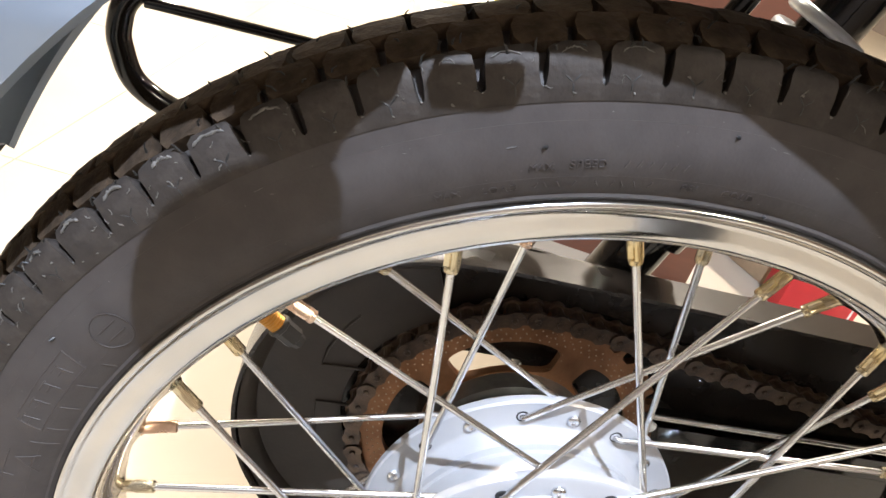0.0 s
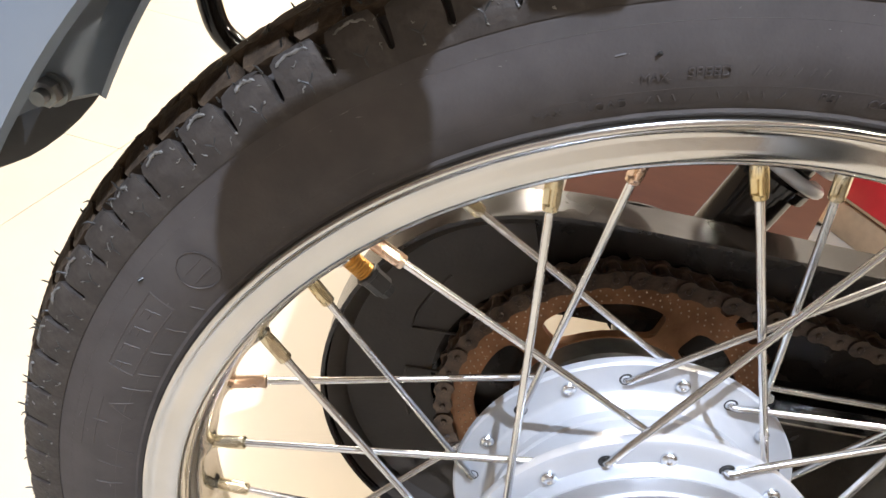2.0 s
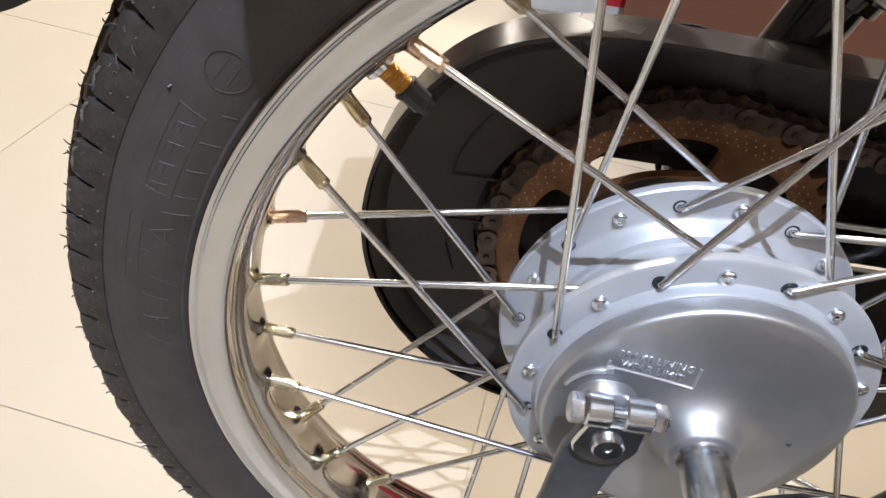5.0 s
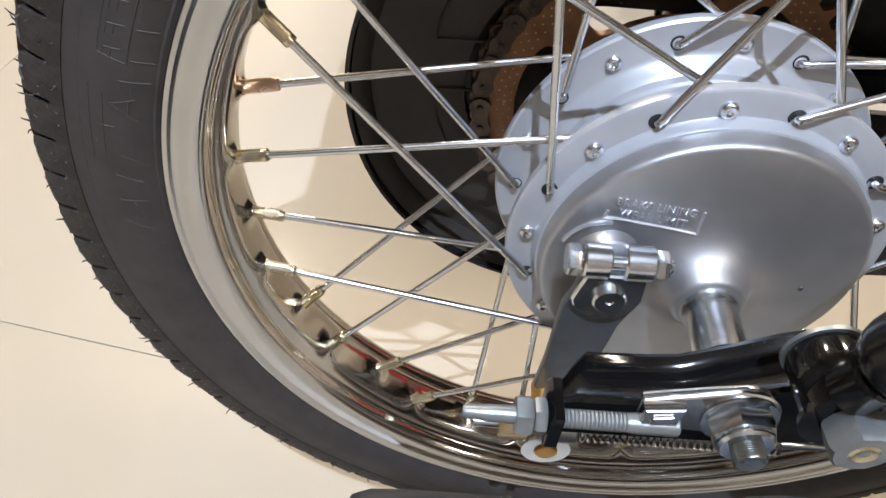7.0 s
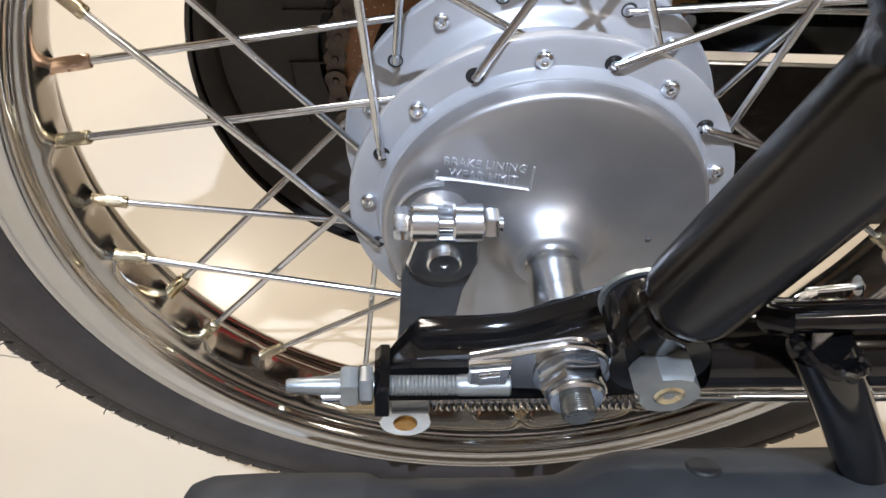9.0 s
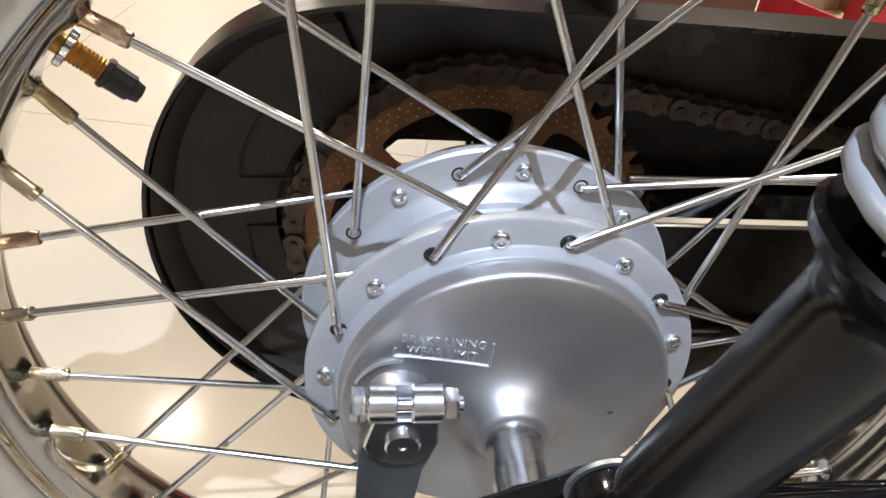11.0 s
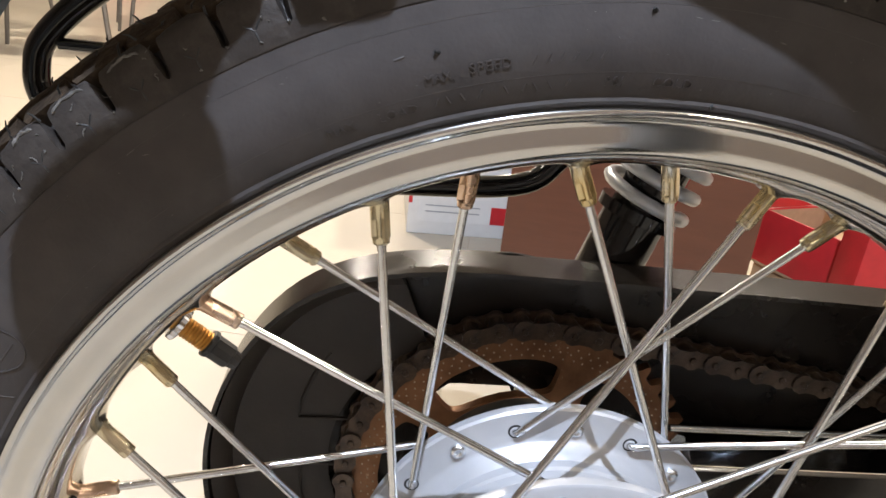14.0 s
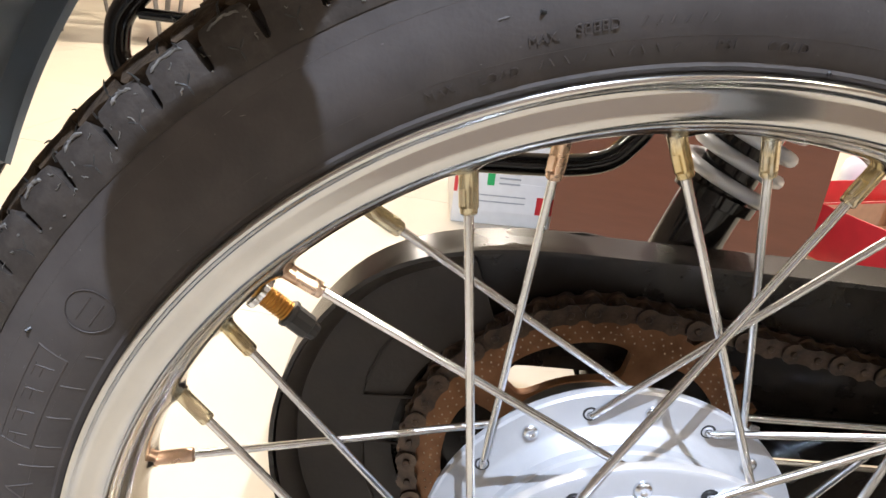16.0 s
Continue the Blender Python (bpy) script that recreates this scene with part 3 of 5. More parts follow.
def spoke_head_mesh(name, face):
    """Domed head with a punched mark, at the wheel's centre, face towards -y (or +y)."""
    bm = fresh()
    prof = [(0.0036, 0.0), (0.0036, 0.0010), (0.0031, 0.0019), (0.0020, 0.0024), (0.0012, 0.0022), (0.0008, 0.0017), (0.00005, 0.0017)]
    loops = [[(r * math.cos(2 * math.pi * i / 14), face * y, r * math.sin(2 * math.pi * i / 14)) for r, y in prof] for i in range(14)]
    rings(bm, loops, closed_ring=False, closed_path=True)
    return bm


def socket_mesh(face):
    """Dark countersunk spoke hole: a shallow dished ring."""
    bm = fresh()
    prof = [(0.0034, 0.0), (0.0033, 0.0003), (0.0028, 0.0002), (0.0020, -0.0001), (0.00005, -0.0001)]
    loops = [[(r * math.cos(2 * math.pi * i / 14) * 1.0, face * y, r * math.sin(2 * math.pi * i / 14)) for r, y in prof] for i in range(14)]
    rings(bm, loops, closed_ring=False, closed_path=True)
    return bm


head = part("spoke_head", spoke_head_mesh("spoke_head", -1), ZINC, hub)
hole = part("spoke_hole", socket_mesh(-1), BLACKRUBBER, hub, "dark drilled spoke hole")
first = True
for r, y, a0 in ((R_NEAR, Y_NEAR, NEAR), (R_FAR, Y_FAR, FAR)):
    for j in range(9):
        m = Matrix.Translation(wheel_point(r, y, a0 + 40 * j))
        m2 = Matrix.Translation(wheel_point(r, y - 0.0002, a0 + 20 + 40 * j))
        if first:
            head.matrix_basis, hole.matrix_basis, first = m, m2, False
        else:
            shared("spoke_head", head.data, hub, m)
            shared("spoke_hole", hole.data, hub, m2, "dark drilled spoke hole")


def nipple_bm(a, b):
    """Square-shanked brass nipple from the rim (a) along the spoke towards b, 15 mm long, with a slot in two faces."""
    bm = fresh()
    a, b = Vector(a), Vector(b)
    d = (b - a).normalized()
    up = d.orthogonal().normalized()
    side = d.cross(up)

    def ring(s, r, square, slot=0.0):
        out = []
        for k in range(24):
            w = 2 * math.pi * k / 24
            q = r * (1 - square + square * min(1.22, 1 / max(abs(math.cos(w)), abs(math.sin(w)))))
            if slot and abs(math.sin(w)) < 0.45:
                q -= slot
            out.append(a + d * s + q * (math.cos(w) * up + math.sin(w) * side))
        return out
    rings(bm, [ring(-0.003, 0.0034, 0), ring(0.0004, 0.0034, 0), ring(0.0010, 0.0027, 1), ring(0.0062, 0.0027, 1), ring(0.0066, 0.0027, 1, 0.0009), ring(0.0122, 0.0027, 1, 0.0009), ring(0.0126, 0.0027, 1),
               ring(0.0130, 0.0029, 0), ring(0.0145, 0.0029, 0), ring(0.0150, 0.0025, 0), ring(0.0152, 0.0017, 0)])
    return bm


def spoke(k):
    """Spoke k of 36: bent at the flange, threaded into a nipple at the rim."""
    a_rim = NIPPLE0 - 10 * k
    kind = k % 4
    if kind == 0:      # near flange, elbow outside
        a_hub, r, y, out = a_rim + 41.96, R_NEAR, Y_NEAR, -0.0024
    elif kind == 2:    # near flange, head outside
        a_hub, r, y, out = a_rim - 38.04, R_NEAR, Y_NEAR + 0.0062, 0.0024
    elif kind == 1:    # far flange, elbow on the near face
        a_hub, r, y, out = a_rim + 39.94, R_FAR, Y_FAR, -0.0024
    else:              # far flange, head on the near face
        a_hub, r, y, out = a_rim - 40.06, R_FAR, Y_FAR + 0.0062, 0.0024
    hub_in = wheel_point(r, y - out * 0.6, a_hub)
    elbow = wheel_point(r, y + out * 0.75, a_hub)
    seat = wheel_point(0.1998, 0.0042 if k % 2 else -0.0042, nipple_angle(k))
    d = (seat - elbow).normalized()
    pts = [hub_in, elbow - Vector((0, out * 0.45, 0)), elbow + Vector((0, out * 0.1, 0)) + d * 0.0012, elbow + Vector((0, out * 0.2, 0)) + d * 0.0045, elbow + d * 0.012, seat - d * 0.004]
    bm = fresh()
    tube(bm, curve_points(pts, 3), 0.00165, 10)
    ob = part("spoke", bm, SPOKE, bike)
    part("nipple", nipple_bm(seat, elbow), ROSE if k in (2, 5, 35) else (BRASS if 6 <= k <= 14 or k % 5 == 1 else PALEBRASS), ob, "brass spoke nipple")


for k in range(36):
    spoke(k)

# valve between two nipples
VA = 140.6
axis_in = (wheel_point(0.1, 0.012, VA) - wheel_point(0.200, 0.004, VA)).normalized()
v0 = wheel_point(0.2025, 0.004, VA)
bm = fresh()
up = axis_in.orthogonal().normalized()
side = axis_in.cross(up)
stem = [(0.0, 0.0037), (0.0055, 0.0037)] + [(0.0055 + 0.00065 * i, 0.0041 if i % 2 else 0.0036) for i in range(1, 18)] + [(0.022, 0.0036)]
rings(bm, [[v0 + axis_in * q + r * (math.cos(math.pi * i / 8) * up + math.sin(math.pi * i / 8) * side) for i in range(16)] for q, r in stem])
valve = part("valve_stem", bm, VALVE, bike, "threaded brass tyre valve")
bm = fresh()
up = axis_in.orthogonal().normalized()
side = axis_in.cross(up)
loops = []
for s, r in ((0.0030, 0.0060), (0.0034, 0.0068), (0.0054, 0.0068), (0.0058, 0.0060)):
    loops.append([v0 + axis_in * s + (r if i % 2 else r * 0.9) * (math.cos(math.pi * i / 16) * up + math.sin(math.pi * i / 16) * side) for i in range(32)])
rings(bm, loops)
part("lock_nut", bm, ZINC, valve, "knurled steel ring nut")
bm = fresh()
loops = []
for s, r in ((0.0165, 0.0048), (0.0170, 0.0054), (0.0185, 0.0054), (0.0190, 0.0048), (0.0265, 0.0047), (0.0270, 0.0038), (0.0300, 0.0032), (0.0304, 0.0012)):
    loops.append([v0 + axis_in * s + (r if i % 2 else r * 0.94) * (math.cos(math.pi * i / 10) * up + math.sin(math.pi * i / 10) * side) for i in range(20)])
rings(bm, loops)
part("valve_cap", bm, BLACKRUBBER, valve, "black plastic valve cap")

# brake plate: shallow dish that swells to the axle boss
bm = fresh()
DISH = [(0.0674, -0.0240), (0.0670, -0.0316), (0.0666, -0.0329), (0.0659, -0.0338), (0.0646, -0.0342), (0.0570, -0.0346), (0.0500, -0.0350), (0.0430, -0.0356), (0.0360, -0.0364), (0.0310, -0.0373), (0.0270, -0.0385),
        (0.0235, -0.0402), (0.0205, -0.0425), (0.0182, -0.0451), (0.0164, -0.0481), (0.0150, -0.0510), (0.0140, -0.0522), (0.0124, -0.0526), (0.0110, -0.0528), (0.0050, -0.0528)]
lathe(bm, DISH, 160)
plate = part("brake_plate", bm, PLATE, bike, "silver brake plate with embossed wear-limit mark")
bm = fresh()
lathe(bm, [(0.0065, -0.0490), (0.0118, -0.0492), (0.0118, -0.0545), (0.0112, -0.0560), (0.0104, -0.0585), (0.0101, -0.0780), (0.0065, -0.0785)], 48)
part("axle_spacer", bm, ZINC, bike, "bright turned axle spacer")

# brake lever on its cam, with pinch bolt
CAM = (-0.0430, 0.0085)
bm = fresh()
lathe(bm, [(0.0, -0.0280), (0.0135, -0.0300), (0.0115, -0.0380), (0.0112, -0.0500), (0.0106, -0.0508), (0.0, -0.0508)], 40, centre=CAM)
lathe(bm, [(0.0, -0.0440), (0.0118, -0.0442), (0.0118, -0.0500), (0.0110, -0.0508), (0.0, -0.0508)], 40, centre=(-0.0445, 0.0190))
part("cam_boss", bm, PLATE, plate)
bm = fresh()
lathe(bm, [(0.0, -0.0300), (0.0062, -0.0300), (0.0062, -0.0590), (0.0054, -0.0600), (0.0044, -0.0596), (0.0, -0.0594)], 28, centre=CAM)
part("cam_shaft", bm, DULLZINC, plate)
lever_line = [(-0.0300, 0.0205), (-0.0292, 0.0050), (-0.0318, -0.0040), (-0.0342, -0.0120), (-0.0360, -0.0300), (-0.0450, -0.0520), (-0.0500, -0.0640), (-0.0570, -0.0660), (-0.0610, -0.0610), (-0.0595, -0.0400),
              (-0.0588, -0.0020), (-0.0560, 0.0070), (-0.0545, 0.0205)]
bm = fresh()
slab(bm, lever_line, -0.0560, -0.0510, 0.0006)
lever = part("brake_lever", bm, GUNMETAL, bike, "dark steel brake lever with a pinch bolt")
bm = fresh()
slab(bm, [(-0.0535, 0.0205), (-0.0572, 0.0060), (-0.0555, 0.0010), (-0.0500, -0.0035), (-0.0430, -0.0050), (-0.0365, -0.0035), (-0.0315, 0.0015), (-0.0298, 0.0065), (-0.0305, 0.0205)], -0.0588, -0.0562, 0.0008)
lathe(bm, [(0.0, -0.0606), (0.0012, -0.0606), (0.0016, -0.0612), (0.0058, -0.0614), (0.0066, -0.0606), (0.0066, -0.0570)], 32, centre=CAM)
part("lever_head", bm, ZINC, lever, "polished steel head round the cam")
bm = fresh()
for x0, x1 in ((-0.0560, -0.0455), (-0.0405, -0.0290)):
    rod(bm, (x0, -0.0535, AX + 0.0235), (x1, -0.0535, AX + 0.0235), 0.0072, seg=20, bevel=0.0008)
part("clamp_lug", bm, ZINC, lever, "bright split clamp lug")
bm = fresh()
rod(bm, (-0.058, -0.0540, AX + 0.0235), (-0.022, -0.0540, AX + 0.0235), 0.0030, seg=14)
hexnut(bm, (-0.0620, -0.0540, AX + 0.0235), (-0.0562, -0.0540, AX + 0.0235), 0.0062)
hexnut(bm, (-0.0288, -0.0540, AX + 0.0235), (-0.0238, -0.0540, AX + 0.0235), 0.0062, 20)
part("pinch_bolt", bm, ZINC, lever, "zinc pinch bolt and nut")

def dish_y(x, z):
    r = math.hypot(x, z)
    table = DISH[::-1][3:-1]
    for (r0, y0), (r1, y1) in zip(table, table[1:]):
        if r <= r1:
            return y0 + (y1 - y0) * max(0, r - r0) / (r1 - r0)
    return -0.017


# wear indicator arc and the moulded frame for the words
bm = fresh()
loops = []
for i in range(17):
    a = 90 + 72 * i / 16
    c = Vector((CAM[0], 0, AX + CAM[1]))
    q = Vector((math.cos(radians(a)), 0, math.sin(radians(a))))
    d0 = dish_y(CAM[0] + q.x * 0.0178, CAM[1] + q.z * 0.0178)
    loops.append([c + q * r + Vector((0, d0 + y, 0)) for r, y in ((0.0170, 0.002), (0.0171, -0.0011), (0.0178, -0.0015), (0.0185, -0.0011), (0.0186, 0.002))])
rings(bm, loops)
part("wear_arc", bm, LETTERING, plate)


def on_dish(x, z, lift=0.0):
    return Vector((x, dish_y(x, z) - lift, AX + z))


LABEL_TURN = -4.0


def label_place(u, v):
    c, s = math.cos(radians(LABEL_TURN)), math.sin(radians(LABEL_TURN))
    return -0.0278 + u * c - v * s, 0.0335 + u * s + v * c


bm = fresh()
edge = [label_place(u, v) for u, v in ((0.0178, 0.0040), (0.0178, -0.0060), (-0.0185, -0.0060), (-0.0180, -0.0025))]
for (xa, za), (xb, zb) in zip(edge, edge[1:]):
    tube(bm, [on_dish(xa + (xb - xa) * i / 6, za + (zb - za) * i / 6, 0.0002) for i in range(7)], 0.0006, 6)
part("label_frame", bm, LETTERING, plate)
for text, v in (("BRAKE LINING", 0.0010), ("WEAR LIMIT", -0.0043)):
    cu = bpy.data.curves.new("words", "FONT")
    cu.body, cu.size, cu.extrude, cu.align_x, cu.space_character = text, 0.0050, 0.0004, "CENTER", 1.06
    tmp = new("words", cu)
    me = bpy.data.meshes.new_from_object(tmp.evaluated_get(bpy.context.evaluated_depsgraph_get()))
    bpy.data.objects.remove(tmp)
    for p in me.vertices:
        x, z = label_place(p.co.x * 0.92 - 0.0005, p.co.y + v)
        p.co = on_dish(x, z, 0.0003 + p.co.z)
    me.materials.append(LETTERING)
    ob = new("lettering", me)
    ob.parent = plate
bm = fresh()
rod(bm, on_dish(0.0440, -0.0032, -0.001), on_dish(0.0440, -0.0032, 0.0005), 0.0013, seg=12, bevel=0.0003)
part("plate_pip", bm, GUNMETAL, plate, "small dark dimple")

# ---- sprocket and chain ----
Y_CH = 0.0840
bm = fresh()
TEETH, R_PITCH = 46, 0.0930


def closed_line(pts):
    vs = [bm.verts.new((x, Y_CH - 0.0028, AX + z)) for x, z in pts]
    return [bm.edges.new((p, q)) for p, q in zip(vs, vs[1:] + vs[:1])]


def polar(r, a):
    return r * math.cos(radians(a)), r * math.sin(radians(a))


def soft(t, k=0.42):
    return math.copysign(abs(t) ** k, t)


edges = closed_line([polar(0.0885 + 0.0064 * max(0.0, math.cos(2 * math.pi * (i / 10 - 0.5))), 360 * i / (TEETH * 10)) for i in range(TEETH * 10)])
edges += closed_line([polar(0.050, 360 * i / 90) for i in range(90)])
for w in range(5):  # five lightening windows with round corners
    ring = [2 * math.pi * i / 64 for i in range(64)]
    edges += closed_line([polar(0.0640 + 0.0110 * soft(math.sin(t)), 107.0 + 72 * w + 28.0 * soft(math.cos(t), 0.55)) for t in ring])
bmesh.ops.triangle_fill(bm, edges=edges, use_beauty=True)
grown = bmesh.ops.extrude_face_region(bm, geom=list(bm.faces))["geom"]
for v in grown:
    if isinstance(v, bmesh.types.BMVert):
        v.co.y += 0.0056
sprocket = part("sprocket", bm, COPPER, bike, "copper-coloured passivated chain sprocket with windows")
bm = fresh()
rng = random.Random(31)
for row, (r, step, shift) in enumerate(((0.0772, 4.0, 0.0), (0.0806, 4.0, 2.0), (0.0838, 4.0, 0.0))):
    for i in range(90):
        a = i * step + shift + rng.uniform(-0.3, 0.3)
        x, z = polar(r + rng.uniform(-0.0003, 0.0003), a)
        c = Vector((x, Y_CH - 0.0028, AX + z))
        rod(bm, c + Vector((0, 0.0004, 0)), c - Vector((0, 0.0005, 0)), 0.00062, 0.00035, seg=6)
tagged(part("punch_marks", bm, SPECK, sprocket, "rows of small bright punch marks"), kind="stuff")
bm = fresh()
lathe(bm, [(0.0, 0.0640), (0.044, 0.0640), (0.052, 0.0690), (0.052, 0.0820), (0.030, 0.0860), (0.0, 0.0865)], 72)
part("sprocket_carrier", bm, DULLZINC, bike, "grey cast sprocket carrier")


def link_mesh(name, inner):
    """Pair of figure-eight plates with their pins, along +x from the first pin."""
    bm = fresh()
    P = 0.0127
    y_in, y_out = (0.0040, 0.0055) if inner else (0.0058, 0.0073)
    shape = []
    for i in range(7):
        a = radians(90 + 30 * i)
        shape.append((0.0057 * math.cos(a), 0.0057 * math.sin(a)))
    shape += [(P * 0.3, -0.0043), (P * 0.7, -0.0043)]
    for i in range(7):
        a = radians(-90 + 30 * i)
        shape.append((P + 0.0057 * math.cos(a), 0.0057 * math.sin(a)))
    shape += [(P * 0.7, 0.0043), (P * 0.3, 0.0043)]
    for s in (-1, 1):
        rings(bm, [[(x, s * y_in, z) for x, z in shape], [(x, s * y_out, z) for x, z in shape]])
    for x in (0.0, P):
        if inner:
            rod(bm, (x, -0.004, 0), (x, 0.004, 0), 0.0042, seg=12)
        else:
            rod(bm, (x, -0.0086, 0), (x, 0.0086, 0), 0.0018, seg=10, bevel=0.0004)
    me = bpy.data.meshes.new(name)
    bmesh.ops.recalc_face_normals(bm, faces=bm.faces)
    bm.to_mesh(me)
    bm.free()
    me.materials.append(CHAIN)
    return me


inner_link, outer_link = link_mesh("inner_link", True), link_mesh("outer_link", False)
pitch_angle = 360 / TEETH
pins = [(R_PITCH, 80.3 + pitch_angle * i) for i in range(29)]
path = [wheel_point(r, Y_CH, a) for r, a in pins][::-1]
run = []
p = path[-1].copy()
for i in range(34):
    slope = -8.6 - 1.4 * math.sin(math.pi * i / 34)
    p = p + 0.0127 * Vector((math.cos(radians(slope)), 0, math.sin(radians(slope))))
    run.append(p.copy())
path += run
bm = fresh()
rod(bm, path[0], path[0] + Vector((0.30, 0, 0.02)), 0.0045, seg=8)
chain = part("chain", bm, CHAIN, bike, "oiled steel roller chain")
for i, (a, b) in enumerate(zip(path, path[1:])):
    d = b - a
    m = Matrix.Translation(a) @ Matrix.Rotation(-math.atan2(d.z, d.x), 4, "Y")
    shared("chain_link", inner_link if i % 2 else outer_link, chain, m)

# ---- chain case on the far side: back wall with a turned lip ----
CX, CZ = -0.027, 0.006


def case_radius(a, big=0.1362, top=0.1238):
    s = math.sin(radians(a))
    return (big ** -9 + (max(s, 0.02) / top) ** 9) ** (-1 / 9) if s > 0 else big


front_top = (0.62, 0.089)
outline = [(CX + case_radius(a) * math.cos(radians(a)), CZ + case_radius(a) * math.sin(radians(a))) for a in range(270, 86, -4)]
xe, ze = outline[-1]
upper = [(xe + (front_top[0] - xe) * i / 10, ze + (front_top[1] - ze) * i / 10 + 0.009 * math.sin(math.pi * i / 10)) for i in range(1, 11)]
CASE_IN, CASE_OUT = 0.0700, 0.0955
bm = fresh()
line = outline + upper
offset = []
for i, (x, z) in enumerate(line):
    a, b = line[max(i - 1, 0)], line[min(i + 1, len(line) - 1)]
    t = Vector((b[0] - a[0], b[1] - a[1])).normalized()
    offset.append((x + t.y * 0.0022, z - t.x * 0.0022))
loops = []
for (x, z), (xi, zi) in zip(line, offset):
    loops.append([Vector((x, CASE_IN, AX + z)), Vector((x, CASE_OUT, AX + z)), Vector((xi, CASE_OUT, AX + zi)), Vector((xi, CASE_IN, AX + zi))])
rings(bm, loops)
case = part("chain_case", bm, CASEBLACK, bike, "glossy black chain case with a rounded tail")
bm = fresh()


def opening(a):
    q = math.sin(radians(a))
    return min(0.064, 0.0495 / q) if 92 < a < 142 else 0.044


loops = []
for a in range(-90, 270, 4):
    R = case_radius(a) if a > 88 else 0.120
    q = Vector((math.cos(radians(a)), 0, math.sin(radians(a))))
    o = opening(a) * q + Vector((0, 0, AX))
    w = R * q + Vector((CX, 0, AX + CZ))
    loops.append([o + Vector((0, CASE_OUT, 0)), w + Vector((0, CASE_OUT, 0)), w + Vector((0, CASE_OUT + 0.002, 0)), o + Vector((0, CASE_OUT + 0.002, 0))])
rings(bm, loops, closed_path=True)
part("back_wall", bm, CASEBLACK, case, "black inner wall of the case")
bm = fresh()
slab(bm, [(xe - 0.01, ze - 0.004)] + [(x, z - 0.002) for x, z in upper] + [(0.62, 0.012), (0.06, 0.014)], CASE_OUT - 0.0035, CASE_OUT - 0.0005)
part("front_wall", bm, CASEBLACK, case, "black inner wall of the case")
# matt tail shell with its raised ribs
bm = fresh()
loops = []
for a in range(112, 266, 3):
    q = Vector((math.cos(radians(a)), 0, math.sin(radians(a))))
    R = case_radius(a)
    c = Vector((CX, 0, AX + CZ))
    loops.append([c + q * r + Vector((0, y, 0)) for r, y in ((R - 0.003, 0.0740), (R - 0.010, 0.0790), (R - 0.012, 0.0850), (0.075, 0.0870), (0.075, 0.0885), (R - 0.003, 0.0885))])
rings(bm, loops)
part("tail_shell", bm, CASEDULL, case, "matt dark plastic tail of the case")
for pts in ([(-0.0930, 0.0305), (-0.1180, 0.0300), (-0.1165, 0.0420), (-0.1110, 0.0560), (-0.1030, 0.0690)], [(-0.0930, 0.0015), (-0.1165, 0.0010), (-0.1155, -0.0180), (-0.1090, -0.0360)]):
    bm = fresh()
    tube(bm, [(x, 0.0858, AX + z) for x, z in pts], 0.0009, 8)
    part("moulded_rib", bm, CASEDULL, case)
# lower half of the case, parted from the upper by a slit
bm = fresh()
low = [(0.078, 0.0040), (0.62, 0.0020), (0.62, -0.09), (0.10, -0.126), (0.0, -0.128), (0.03, -0.05)]
slab(bm, low, 0.0900, 0.0945, 0.001)
part("lower_half", bm, CASEBLACK, case, "black lower half of the case")

# far swingarm leg, under the chain
bm = fresh()
slab(bm, [(0.080, 0.0390), (0.62, 0.0440), (0.62, 0.0235), (0.085, 0.0245)], 0.0680, 0.0860, 0.003)
arm_far = part("swingarm_leg", bm, BLACK, bike, "black box-section swingarm leg")
bm = fresh()
rod(bm, (0.070, 0.0665, AX + 0.0482), (0.62, 0.0665, AX + 0.0530), 0.0019, seg=10)
hexnut(bm, (0.0755, 0.0665, AX + 0.0415), (0.0755, 0.0640, AX + 0.0415), 0.0042)
part("adjuster_rod", bm, ZINC, arm_far, "bright adjuster rod")


